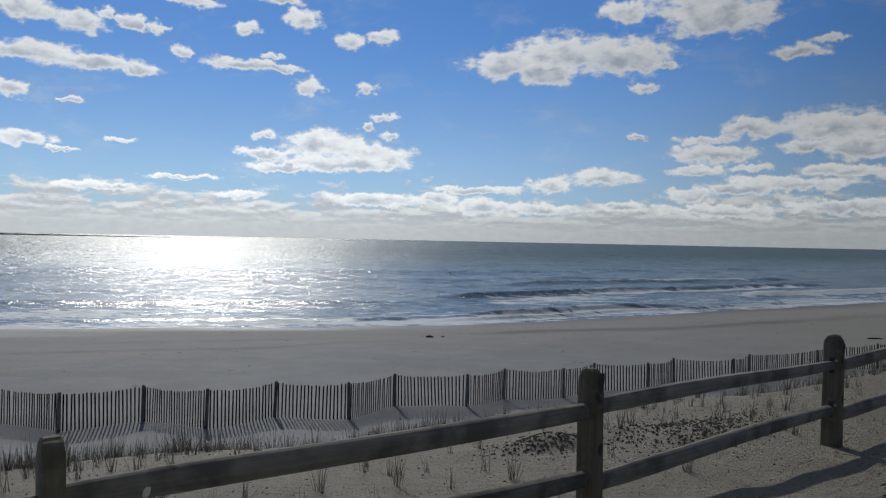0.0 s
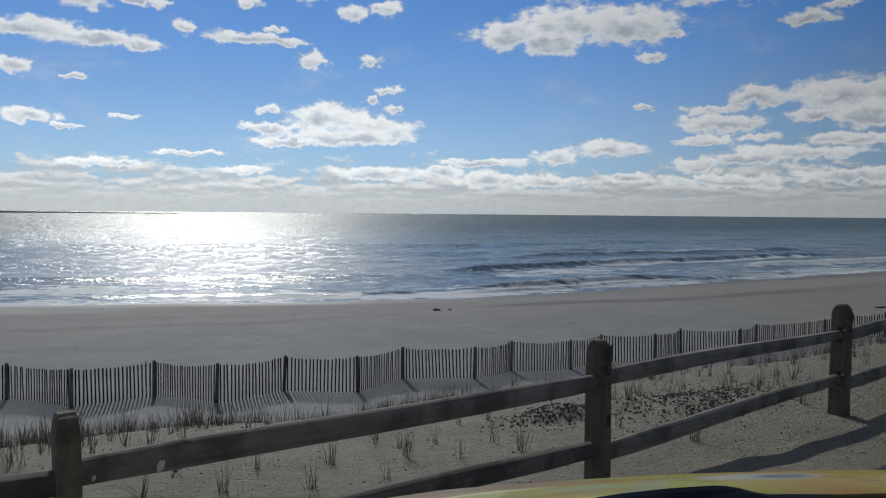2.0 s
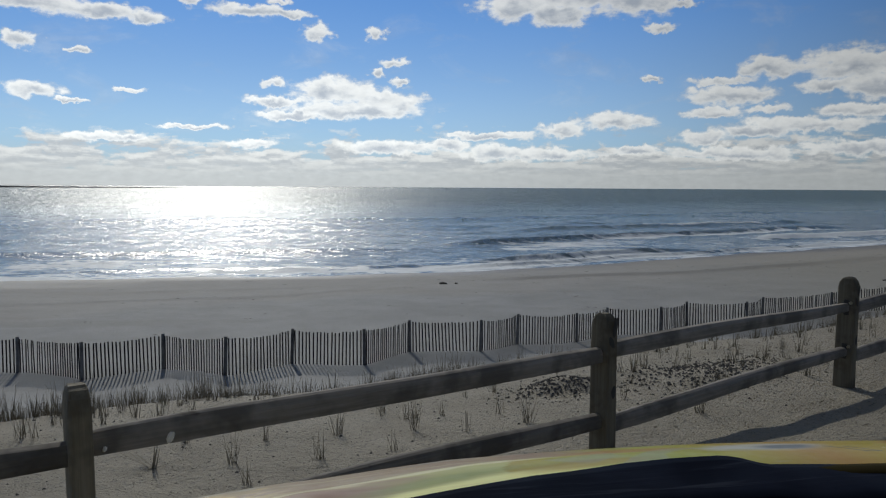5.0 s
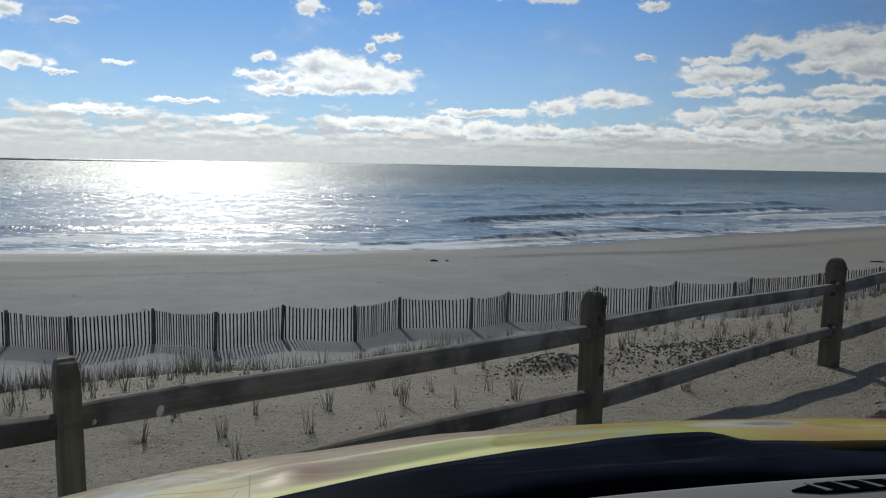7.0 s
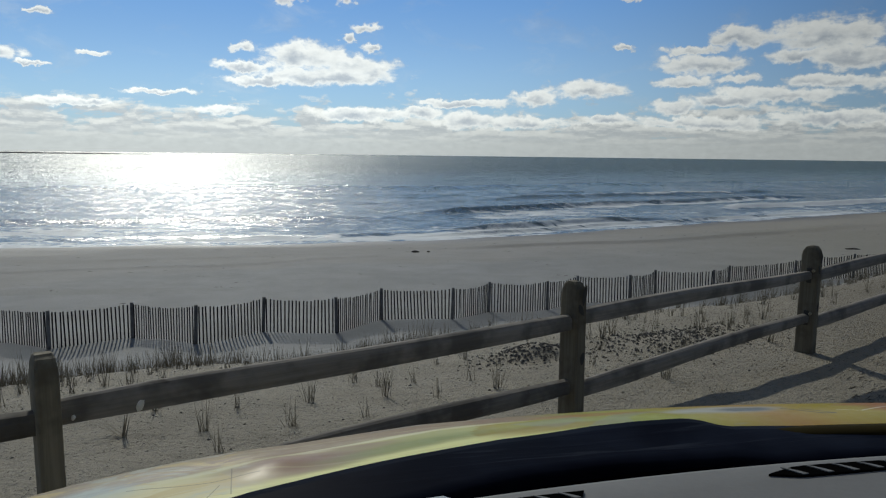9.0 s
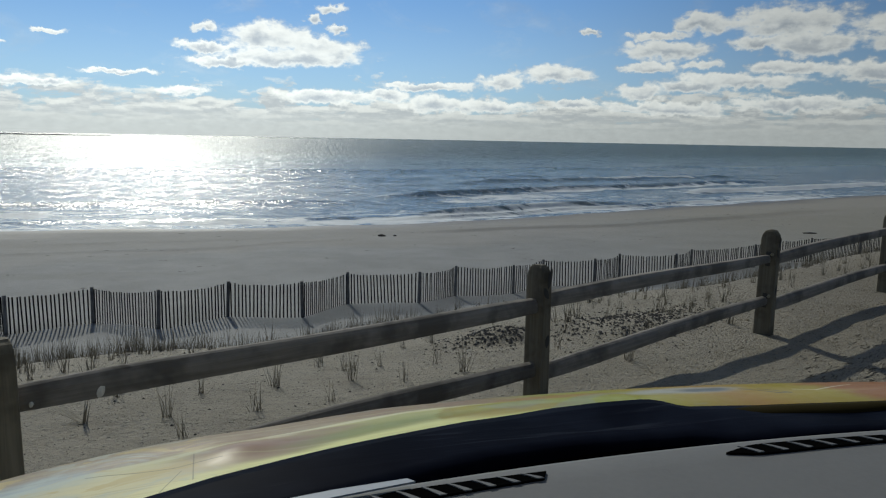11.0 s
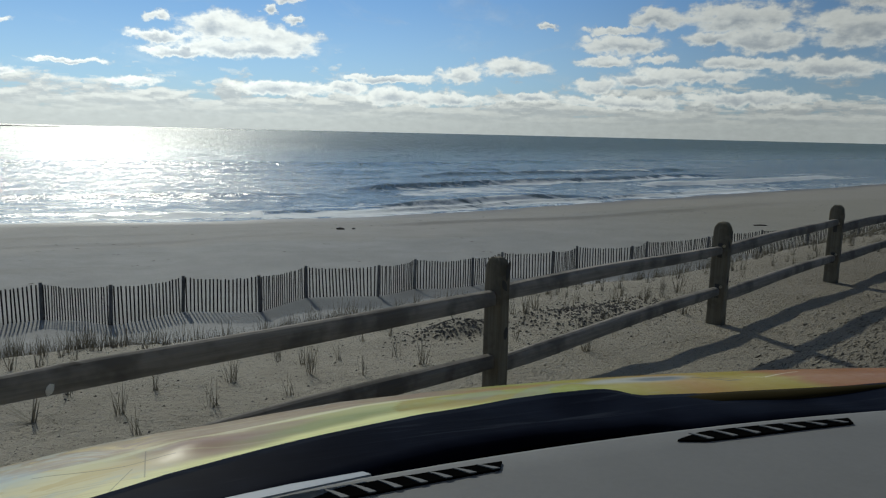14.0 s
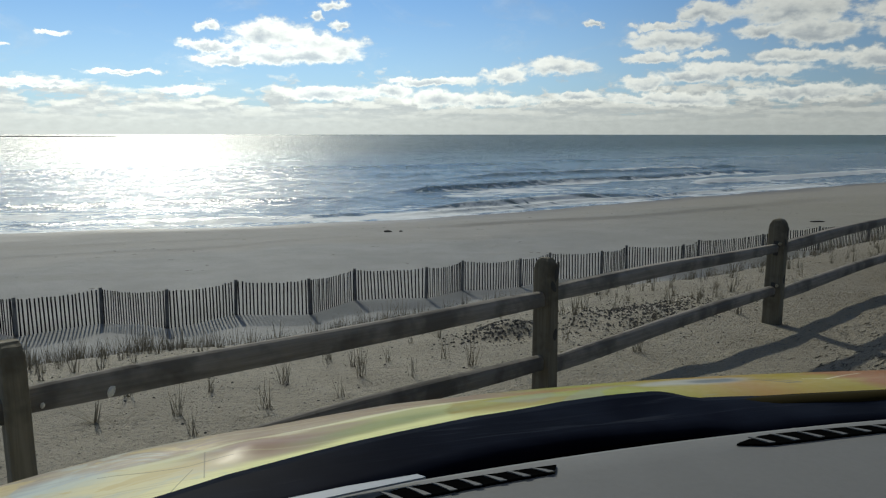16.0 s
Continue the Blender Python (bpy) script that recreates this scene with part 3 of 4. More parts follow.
SZ = np.array([z for a, r, z in STAKES])
SHORE_X = np.array([-30.5, -16.0, -4.0, 3.0, 10.3, 19.5, 30.4, 43.0, 61.0, 88.0])
SHORE_Y = np.array([49.4, 52.8, 56.6, 58.9, 62.8, 69.4, 76.3, 83.6, 95.0, 112.0])


def lin(x, xs, ys, left, right):
    x = np.asarray(x, float)
    y = np.interp(x, xs, ys)
    y = np.where(x < xs[0], ys[0] + (x - xs[0]) * left, y)
    return np.where(x > xs[-1], ys[-1] + (x - xs[-1]) * right, y)


def shore_y(x):
    return lin(x, SHORE_X, SHORE_Y, 0.24, 0.62) + 0.5 * soft_noise(x, x * 0, 9, 3)


def fence_y(x):
    return lin(x, SX, SY, 0.2, 0.62)


def rail_v(x, y):
    ya = 3.92 + 0.735 * np.clip(x, -40, 40) + 0.6 * np.maximum(x - 40, 0) + 0.1 * np.minimum(x + 40, 0)
    return 0.806 * (y - ya) + 3.16


def ground_z(x, y):
    x, y = np.asarray(x, float), np.asarray(y, float)
    v = rail_v(x, y)
    u = 0.806 * x + 0.592 * y
    crest = np.interp(u, [0, 2, 3.5, 12], [7.2, 7.0, 6.5, 5.2]) + 0.25 * soft_noise(u, u * 0, 1.9, 1)
    t = np.clip((v - 3.4) / (crest - 3.4), 0, 1)
    z = -0.28 * t * t + 0.014 * soft_noise(x, y, 0.9, 2) + 0.012 * soft_noise(x, y, 0.35, 5)
    z = z - 0.40 * np.maximum(v - crest, 0)
    yf, ys = fence_y(x), shore_y(x)
    zf = lin(x, SX, SZ, 0, 0) + 0.05 * soft_noise(x, y, 1.6, 7)
    foot = zf + 0.04 * np.clip(yf - y, 0, 12) - 0.10 * np.exp(-((yf - y - 1.4) / 1.0) ** 2)
    land = np.maximum(z, foot) + 0.03 * soft_noise(x, y, 2.5, 4)
    w = (y - yf) / np.maximum(ys - yf, 5.0)
    beach = zf + (SEA - zf) * np.clip(w, 0, 1) ** 1.15 - 0.05 * np.maximum(y - ys, 0) + 0.04 * soft_noise(x, y, 5.0, 8)
    for bx, by, lift in (((-40, -20.7, -14.6, -8, 0), (31, 37.1, 39.4, 41.5, 46), 0.07), ((-22, -15, -11, 0), (41, 43.4, 44.7, 47), 0.05),
                         ((0, 5.4, 13.9, 19.0, 27.0, 44.0), (49, 51.1, 52.9, 54.2, 58.0, 68), 0.17)):
        c = y - np.interp(x, bx, by) + 0.8 * soft_noise(x, y * 0, 6.0, 31)
        ends = np.clip((x - bx[0]) / 5, 0, 1) * np.clip((bx[-1] - x) / 6, 0, 1)
        beach = beach + lift * ends * np.exp(-(c / np.where(c < 0, 0.5, 4.5)) ** 2)
    beach = np.maximum(beach, -30)
    return np.where(y < yf, land, beach)


def gz(x, y):
    return float(ground_z(np.array([x]), np.array([y]))[0])


def polar(name, rs, azs, height, mat, attrs=None, close=False):
    R, A = np.meshgrid(rs, np.radians(azs), indexing="ij")
    X, Y = R * np.sin(A), R * np.cos(A)
    Z = height(X, Y)
    n, k = R.shape
    verts = np.stack([X, Y, Z], -1).reshape(-1, 3)
    idx = np.arange(n * k).reshape(n, k)
    if close:
        idx = np.concatenate([idx, idx[:, :1]], 1)
    q = np.stack([idx[:-1, :-1], idx[:-1, 1:], idx[1:, 1:], idx[1:, :-1]], -1).reshape(-1, 4)[:, ::-1]
    me = bpy.data.meshes.new(name)
    me.vertices.add(len(verts))
    me.vertices.foreach_set("co", verts.ravel())
    me.loops.add(q.size)
    me.loops.foreach_set("vertex_index", q.ravel().astype(np.int32))
    me.polygons.add(len(q))
    me.polygons.foreach_set("loop_start", np.arange(0, q.size, 4, dtype=np.int32))
    me.polygons.foreach_set("use_smooth", np.ones(len(q), dtype=bool))
    me.update(calc_edges=True)
    me.materials.append(mat)
    for key, fn in (attrs or {}).items():
        a = me.attributes.new(key, "FLOAT", "POINT")
        a.data.foreach_set("value", fn(X, Y).ravel().astype(np.float32))
    return new(name, me)


# ground: one sheet out to the horizon
rings = np.concatenate([[0.0005], np.geomspace(0.6, 38, 290), np.geomspace(38.3, 66, 120), np.geomspace(68, 160, 46), np.geomspace(175, 4800, 22)])
front = np.arange(-50, 50.01, 0.4)
back = np.arange(53, 308, 3.0)
ground = polar("ground", rings, np.concatenate([front, back]), ground_z, SAND, close=True)
tagged(ground, "pale grey-tan beach sand with dune slope and wet edge", "sand", kind="structure")


# ---------------------------------------------------------------- sea
def offshore(x, y):
    return (y - shore_y(x)) * 0.88


def crest_line(x, s, s0, slope, x0, x1, h, w):
    c = s - (s0 + slope * (x - x0))
    side = np.clip((x - x0) / 6 + 0.5, 0, 1) * np.clip((x1 - x) / 8 + 0.5, 0, 1)
    wide = np.where(c > 0, w * 1.9, w * 0.8)
    return h * side * np.exp(-(c / wide) ** 2)


SWELLS = [(25.0, 0.03, 0, 66, 0.55, 1.3), (44.0, -0.03, 12, 70, 0.5, 1.8), (58.0, 0.0, -40, 40, 0.3, 4.0), (6.0, 0.02, 3, 24, 0.52, 0.70),
          (13.0, 0.0, 40, 90, 0.55, 1.4), (82.0, 0.02, -70, 90, 0.3, 5.5), (125.0, -0.02, -80, 120, 0.3, 8.0), (18.0, 0.02, -45, -8, 0.3, 1.8),
          (3.0, 0.0, 1, 60, 0.26, 0.5), (4.5, 0.0, -30, 2, 0.14, 0.8)]


def sea_z(x, y):
    s = offshore(x, y)
    z = np.full_like(s, SEA)
    for sw in SWELLS:
        z = z + crest_line(x + 1.5 * soft_noise(x, s, 17, 11), s + 0.6 * soft_noise(x, y, 11, 12), *sw)
    fade = np.clip(s / 35, 0.04, 1) * np.clip(900 / np.maximum(s, 1), 0, 1)
    z = z + fade * (0.09 * soft_noise(x * 0.35, y, 3.2, 13) + 0.04 * soft_noise(x * 0.6, y, 1.6, 14) + 0.14 * soft_noise(x * 0.2, y, 9.0, 15))
    return z


def sea_foam(x, y):
    s = offshore(x, y)
    f = np.zeros_like(s)
    for s0, slope, x0, x1, h, w in ((24.0, 0.03, 20, 64, 0.20, 0.9), (13.0, 0.0, 40, 90, 0.24, 1.1), (44.0, -0.03, 24, 60, 0.24, 1.2), (3.0, 0.0, -20, 60, 0.10, 0.8),
                                    (18.0, 0.02, 2, 30, 0.10, 4.0), (4.6, 0.02, 2, 24, 0.17, 0.8)):
        f = f + crest_line(x + 1.5 * soft_noise(x, s, 17, 11), s + 0.6 * soft_noise(x, y, 11, 12) + 0.8, s0, slope, x0, x1, h, w)
    return f + 0.05 * soft_noise(x * 0.4, s, 6, 16)


sea_rings = np.concatenate([np.geomspace(44, 190, 420), np.geomspace(191, 700, 110), np.geomspace(720, 5200, 40)])
sea = polar("sea", sea_rings, np.arange(-58, 62.01, 0.2), sea_z, WATER, {"offshore": offshore, "foam": sea_foam})
tagged(sea, "blue-grey sea with low swells and glittering sun path", "sea", kind="structure")
sea.name = "water"


# low dark breakwater near the skyline
def breakwater():
    rng = random.Random(3)
    root = thing("breakwater", (-1100, 1150, SEA), "low dark rock breakwater far out on the sea", "breakwater")
    verts, faces = [], []
    n = 90
    for i in range(n + 1):
        a = radians(-52 + 31.6 * i / n)
        r = 1500 + 150 * i / n
        x, y = r * math.sin(a) + 1100, r * math.cos(a) - 1150
        top = (4.0 - 5.2 * max(0, i / n - 0.45)) * (0.85 + 0.3 * rng.random())
        dx, dy = math.sin(a), math.cos(a)
        for off, z in ((-9, -1.0), (-3, top * 0.9), (3, top), (10, -1.0)):
            verts.append((x + dx * off, y + dy * off, z))
    for i in range(n):
        for j in range(3):
            b = i * 4 + j
            faces.append((b, b + 1, b + 5, b + 4))
    part("rock_bank", mesh_ob("rock_bank", verts, faces, JETTY), root)


breakwater()


# ---------------------------------------------------------------- split-rail fence
POST_H, POST_W, POST_D, STEP = 0.95, 0.092, 0.160, 3.07
P3 = (3.43, 6.50)
# how far single rails sit off the usual height at their two ends: (span, 0 upper or 1 lower)
RAIL_LIFT = {(-3, 0): (0.04, -0.02), (-3, 1): (0.02, -0.02), (-2, 1): (-0.03, -0.045), (-1, 0): (0.035, 0.045), (-1, 1): (-0.085, 0.03),
             (0, 0): (0.03, 0.10), (0, 1): (-0.03, 0.03)}


RAIL_KIND = {(-3, 0): 0, (-2, 0): 4, (-2, 1): 0, (-1, 0): 1, (-1, 1): 3, (0, 0): 1, (0, 1): 3}


def post_mesh(seed):
    """A squared timber post with a weathered, chamfered head and two mortises."""
    rng = random.Random(seed)
    w, dp = POST_W / 2, POST_D / 2
    bm = bmesh.new()
    prev = None
    levels = [(-0.35, 1.0), (0.0, 1.02), (0.2, 1.0), (0.45, 0.99), (0.7, 0.985), (0.86, 0.97), (0.905, 0.86), (0.937, 0.60), (0.948, 0.38), (0.95, 0.26)]
    for z, k in levels:
        ring = []
        for sx, sy in ((-1, -1), (-0.72, -1.0), (0.72, -1.0), (1, -1), (1, -0.72), (1, 0.72), (1, 1), (0.72, 1.0), (-0.72, 1.0), (-1, 1), (-1, 0.72), (-1, -0.72)):
            corner = 0.93 if abs(sx) == 1 and abs(sy) == 1 else 1.0
            kx, ky = k * 0.45 + 0.55, k
            ring.append(bm.verts.new((sx * w * corner * kx + rng.uniform(-0.002, 0.002), sy * dp * corner * ky + rng.uniform(-0.002, 0.002), z + rng.uniform(-0.004, 0.004) * (z > 0.8))))
        if prev:
            for i in range(12):
                bm.faces.new((prev[i], prev[(i + 1) % 12], ring[(i + 1) % 12], ring[i]))
        prev = ring
    bm.faces.new(prev)
    return from_bm("post", bm, POST)


def rail_mesh(seed, length):
    """A split rail: thick in the middle, tapered to its ends, slightly bowed."""
    rng = random.Random(seed)
    bm = bmesh.new()
    prev, n = None, 22
    bow = rng.uniform(0.0, 0.022)
    ph = [rng.uniform(0, 6.28) for _ in range(4)]
    thin = (0.08, 0.30, 0.16, 0.26, 0.05)[seed % 5]
    for i in range(n + 1):
        f = i / n
        x = (f - 0.5) * length
        end = min(f, 1 - f) * length
        k = 0.86 + 0.14 * min(1, max(0, (end - 0.05) / 0.30)) ** 0.8
        hgt, dep = 0.060 * k * (1 - thin * f), 0.040 * (0.7 + 0.3 * k)
        cz = bow * math.sin(math.pi * f) + 0.006 * math.sin(7 * f + ph[0])
        ring = []
        for j in range(16):
            a = 2 * math.pi * j / 16
            cy, sz = math.cos(a), math.sin(a)
            q = 1 / (abs(cy) ** 7 + abs(sz) ** 7) ** (1 / 7)
            lump = 1 + 0.04 * math.sin(3 * a + ph[1] + 2 * f) + 0.018 * math.sin(9 * f + ph[2] + a)
            ring.append(bm.verts.new((x, dep * cy * q * lump * (1 - 0.40 * max(0, sz * q) ** 3), cz + hgt * sz * q * lump)))
        if prev:
            for j in range(16):
                bm.faces.new((prev[j], ring[j], ring[(j + 1) % 16], prev[(j + 1) % 16]))
        else:
            bm.faces.new(ring)
        prev = ring
    bm.faces.new(prev[::-1])
    return from_bm("rail", bm, RAIL)


def bolt_mesh():
    bm = bmesh.new()
    bmesh.ops.create_cone(bm, cap_ends=True, segments=10, radius1=0.015, radius2=0.011, depth=0.026)
    bmesh.ops.rotate(bm, verts=bm.verts, cent=(0, 0, 0), matrix=Matrix.Rotation(radians(90), 3, "X"))
    return from_bm("bolt", bm, STEEL)


def speck_mesh(r):
    bm = bmesh.new()
    bmesh.ops.create_icosphere(bm, subdivisions=2, radius=1.0)
    for q in bm.verts:
        k = 1 + 0.35 * noise.noise(q.co * 2.0 + Vector((r * 90, 0, 0)))
        q.co = Vector((q.co.x * r * 0.6, q.co.y * 0.012, q.co.z * r)) * k
    return from_bm("splinter", bm, PALE)


def mortise_mesh():
    bm = box_bm(-0.022, 0.022, -0.004, 0.004, -0.066, 0.066, 0.003)
    return from_bm("mortise", bm, CHIP)


def knot_mesh(seed):
    """A dark sunken knot on the face of a post."""
    rng = random.Random(seed)
    bm = bmesh.new()
    ring = [bm.verts.new((0.017 * math.cos(a) * rng.uniform(0.8, 1.15), -0.001, 0.036 * math.sin(a) * rng.uniform(0.85, 1.15))) for a in [j * math.pi / 5 for j in range(10)]]
    mid = bm.verts.new((0, -0.003, 0))
    for j in range(10):
        bm.faces.new((ring[j], ring[(j + 1) % 10], mid))
    return from_bm("knot", bm, CHIP)


def rail_fence():
    ang = math.degrees(math.atan2(E_DIR[1], E_DIR[0]))
    at = Vector((P3[0], P3[1], gz(*P3)))
    root = thing("split_rail_fence", at, "weathered two-rail timber fence along the sandy dune edge", "fence")
    posts = [post_mesh(i) for i in range(4)]
    rails = [rail_mesh(i, STEP - 0.06) for i in range(5)]
    bolt, slot = bolt_mesh(), mortise_mesh()
    knots = [knot_mesh(i) for i in range(3)]
    rng = random.Random(5)
    aside = {-1: -0.02, 0: -0.065, 1: -0.04}
    upper, lower = {-3: 0.69, -2: 0.695}, {-3: 0.28, -2: 0.28}
    feet = {}
    for i in range(-4, 9):
        o = aside.get(i, 0.0)
        px, py = E_DIR[0] * STEP * i + N_DIR[0] * o, E_DIR[1] * STEP * i + N_DIR[1] * o
        feet[i] = Vector((px, py, 0.3 * (gz(P3[0] + px, P3[1] + py) - at.z)))
    for i in range(-4, 9):
        ob = part("post", posts[i % 4], root, pose(*feet[i], rng.uniform(-0.5, 0.5), rng.uniform(-0.5, 0.5), ang + rng.uniform(-3, 3)) @ Matrix.Diagonal((1, 1, {0: 1.035, 1: 1.03}.get(i, 1.0), 1)))
        if i in (-1, 0, 1):
            for kx, kz, tilt in ((0.016, 0.84, 14), (-0.016, 0.745, -25), (0.010, 0.42, 10)):
                part("knot", knots[(i + 1) % 3], ob, pose(kx, -POST_D / 2 - 0.0005, kz - 0.03 * i, 0, tilt, 0) @ Matrix.Diagonal((1.1, 1, 1.9 if kz > 0.8 and i < 0 else 1.2, 1)), "dark knot in the wood")
        for zz in (upper.get(i, 0.675), lower.get(i, 0.30)) if i >= 0 else ():
            part("mortise", slot, ob, pose(-POST_W / 2 - 0.001, -0.008, zz + 0.02, 0, 0, 90), "dark rail slot")
            part("bolt", bolt, ob, pose(-POST_W / 2 - 0.008, -0.045, zz + 0.062, 0, 0, -90), "bright metal bolt")
        if i < 8:
            for k, table, usual in ((0, upper, 0.675), (1, lower, 0.30)):
                lift = RAIL_LIFT.get((i, k), (0.0, 0.0))
                a, b = feet[i] + Vector((0, 0, table.get(i, usual) + lift[0])), feet[i + 1] + Vector((0, 0, table.get(i + 1, usual) + lift[1]))
                d = b - a
                m = Matrix.Translation((a + b) / 2) @ d.to_track_quat("X", "Z").to_matrix().to_4x4() @ pose(0, 0, 0, rng.uniform(-5, 5), 0, 0)
                ob = part("rail", rails[RAIL_KIND.get((i, k), (2 * i + k) % 5)], root, m)
                # whitish marks added on the rail for bright specks on the windscreen
                if i == -2 and k == 0:
                    for f, r in ((-1.19, 0.026), (-1.45, 0.013)):
                        part("splinter", speck_mesh(r), ob, pose(f, -0.040, -0.02, 0, 20, 0), "pale mark for a bright windscreen speck")


rail_fence()


# ---------------------------------------------------------------- slatted sand fence
def sand_fence():
    rng = random.Random(8)
    at = (float(SX[9]), float(SY[9]), float(SZ[9]))
    root = thing("sand_fence", at, "grey wooden slat sand fence sagging between stakes on the beach", "fence")
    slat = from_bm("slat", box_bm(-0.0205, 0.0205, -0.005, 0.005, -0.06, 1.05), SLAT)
    bm = bmesh.new()
    bmesh.ops.create_cone(bm, cap_ends=True, segments=10, radius1=0.056, radius2=0.050, depth=1.5)
    bmesh.ops.translate(bm, verts=bm.verts, vec=(0, 0, 0.33))
    stake = from_bm("stake", bm, STAKE)
    count, rest_v, rest_f = 0, [], []
    for i in range(len(STAKES)):
        part("stake", stake, root, pose(SX[i] - at[0], SY[i] - at[1], SZ[i] - at[2], rng.uniform(-2, 2), rng.uniform(-2, 2), rng.uniform(0, 90)))
        if i == len(STAKES) - 1:
            break
        a, b = Vector((SX[i], SY[i], 0)), Vector((SX[i + 1], SY[i + 1], 0))
        span = (b - a).length
        n = max(6, round(span / 0.112))
        ang = math.degrees(math.atan2(b.y - a.y, b.x - a.x))
        side = Vector((-(b.y - a.y), b.x - a.x, 0)) / span
        bulge = rng.uniform(-0.10, 0.10)
        lean = rng.uniform(-3, 3)
        za, zb = SZ[i], SZ[i + 1]
        for k in range(1, n):
            f = k / n
            q = a.lerp(b, f) + side * bulge * math.sin(math.pi * f)
            foot = max(za * (1 - f) + zb * f - 0.07 * math.sin(math.pi * f), gz(q.x, q.y) - 0.09)
            m = pose(q.x - at[0], q.y - at[1], foot - at[2] - rng.uniform(0, 0.03), rng.uniform(-1.5, 1.5), lean * math.sin(math.pi * f) + rng.uniform(-0.8, 0.8), ang + rng.uniform(-8, 8))
            if 2 <= i <= 17 and count < 300:
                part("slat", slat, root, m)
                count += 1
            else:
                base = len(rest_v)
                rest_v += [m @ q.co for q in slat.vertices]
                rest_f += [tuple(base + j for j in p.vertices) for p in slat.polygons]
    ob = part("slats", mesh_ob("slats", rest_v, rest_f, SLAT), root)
    ob["kind"] = "stuff"


sand_fence()


# ---------------------------------------------------------------- beach grass and crumbs
def blade(verts, faces, base, way_xy, height, lean, width, bend):
    dx, dy = math.cos(way_xy), math.sin(way_xy)
    i0 = len(verts)
    for k in range(4):
        f = k / 3
        off = lean * f + bend * f * f
        c = Vector((base[0] + dx * off, base[1] + dy * off, base[2] + height * f))
        w = width * (1 - 0.75 * f)
        for s in range(3):
            a = way_xy + 2.094 * s
            verts.append((c.x + math.cos(a) * w, c.y + math.sin(a) * w, c.z))
    for k in range(3):
        for s in range(3):
            p, q = i0 + 3 * k + s, i0 + 3 * k + (s + 1) % 3
            faces.append((p, q, q + 3, p + 3))


def tuft_mesh(seed, blades, h):
    rng = random.Random(seed)
    v, f = [], []
    for _ in range(blades):
        blade(v, f, (rng.gauss(0, 0.017), rng.gauss(0, 0.017), -0.02), rng.uniform(0, 6.28), h * rng.uniform(0.35, 1.1), rng.uniform(0.0, 0.065), rng.uniform(0.0016, 0.0034), rng.uniform(-0.02, 0.03))
    return mesh_ob("tuft", v, f, STRAW)


def grass():
    rng = random.Random(12)
    kinds = [tuft_mesh(i, 7 + 3 * i, 0.17 + 0.022 * i) for i in range(4)]
    for x, y in ((-1.40, 4.49), (-1.31, 4.93), (-0.86, 4.55), (-0.82, 5.09), (-0.59, 5.65), (-0.29, 5.17), (-0.09, 5.55), (0.10, 5.16),
                 (0.54, 5.36), (0.37, 5.61), (-0.40, 4.73), (-1.85, 4.88), (-1.21, 4.14), (1.63, 7.09), (1.43, 6.03), (1.92, 5.60),
                 (2.36, 8.44), (2.88, 7.64), (2.90, 7.25), (3.31, 6.81), (4.00, 8.28), (3.74, 8.73), (3.64, 8.07), (4.88, 9.46), (-3.21,
                 5.21), (-3.07, 5.16), (-2.77, 5.60)):
        ob = new("beach_grass", kinds[rng.randrange(4)])
        k = rng.uniform(0.85, 1.15)
        ob.matrix_world = pose(x, y, gz(x, y), 0, 0, rng.uniform(0, 360)) @ Matrix.Diagonal((k, k, k, 1))
        tagged(ob, "sparse tuft of dry beach grass in sand", "grass", "tufts behind the rail fence")
    # the thicker planted band along the crest and the scatter on the dune
    v, f = [], []
    src = [([tuple(q.co) for q in me.vertices], [tuple(p.vertices) for p in me.polygons]) for me in kinds]
    spots = []
    while len(spots) < 2500:
        u, w = rng.uniform(-6, 34), rng.uniform(3.6, 10.5)
        band = math.exp(-((w - 7.7 + 0.12 * max(0, u - 3)) / 1.0) ** 2)
        chance = 0.035 + 0.95 * band * (1.0 if u < 5 else 0.10)
        if u > 5:
            chance += 0.06
        if rng.random() > chance or (w < 4.6 and u < 5):
            continue
        k = rng.uniform(0.7, 1.45) if band > 0.4 else rng.uniform(0.6, 1.15)
        spots.append((E_DIR[0] * u + N_DIR[0] * w, E_DIR[1] * u + N_DIR[1] * w, k, rng.uniform(0, 6.28), rng.randrange(4)))
    heights = ground_z(np.array([q[0] for q in spots]), np.array([q[1] for q in spots]))
    for (x, y, k, a, kind), z in zip(spots, heights):
        vs, fs = src[kind]
        b = len(v)
        ca, sa = math.cos(a), math.sin(a)
        v += [(x + k * (ca * q[0] - sa * q[1]), y + k * (sa * q[0] + ca * q[1]), z + k * q[2]) for q in vs]
        f += [tuple(b + j for j in p) for p in fs]
    ob = new("dune_grass", mesh_ob("dune_grass", v, f, STRAW))
    tagged(ob, "dry tan beach grass scattered along the dune crest", "grass", kind="stuff")


grass()


def fallen_stalks():
    v, f = [], []
    rng = random.Random(4)
    for k in range(9):
        a = 2.95 + rng.uniform(-0.45, 0.35) if k < 5 else rng.uniform(0.2, 1.4)
        blade(v, f, (rng.gauss(0, 0.01), rng.gauss(0, 0.01), 0.0), a, rng.uniform(0.05, 0.13) if k < 5 else rng.uniform(0.08, 0.17), rng.uniform(0.18, 0.28) if k < 5 else 0.03, 0.006, 0.0)
    ob = new("broken_stalks", mesh_ob("broken_stalks", v, f, STRAW))
    ob.location = (-1.86, 4.38, gz(-1.86, 4.38) - 0.005)
    tagged(ob, "broken dry plant stalks lying over on the sand", "plant")


fallen_stalks()


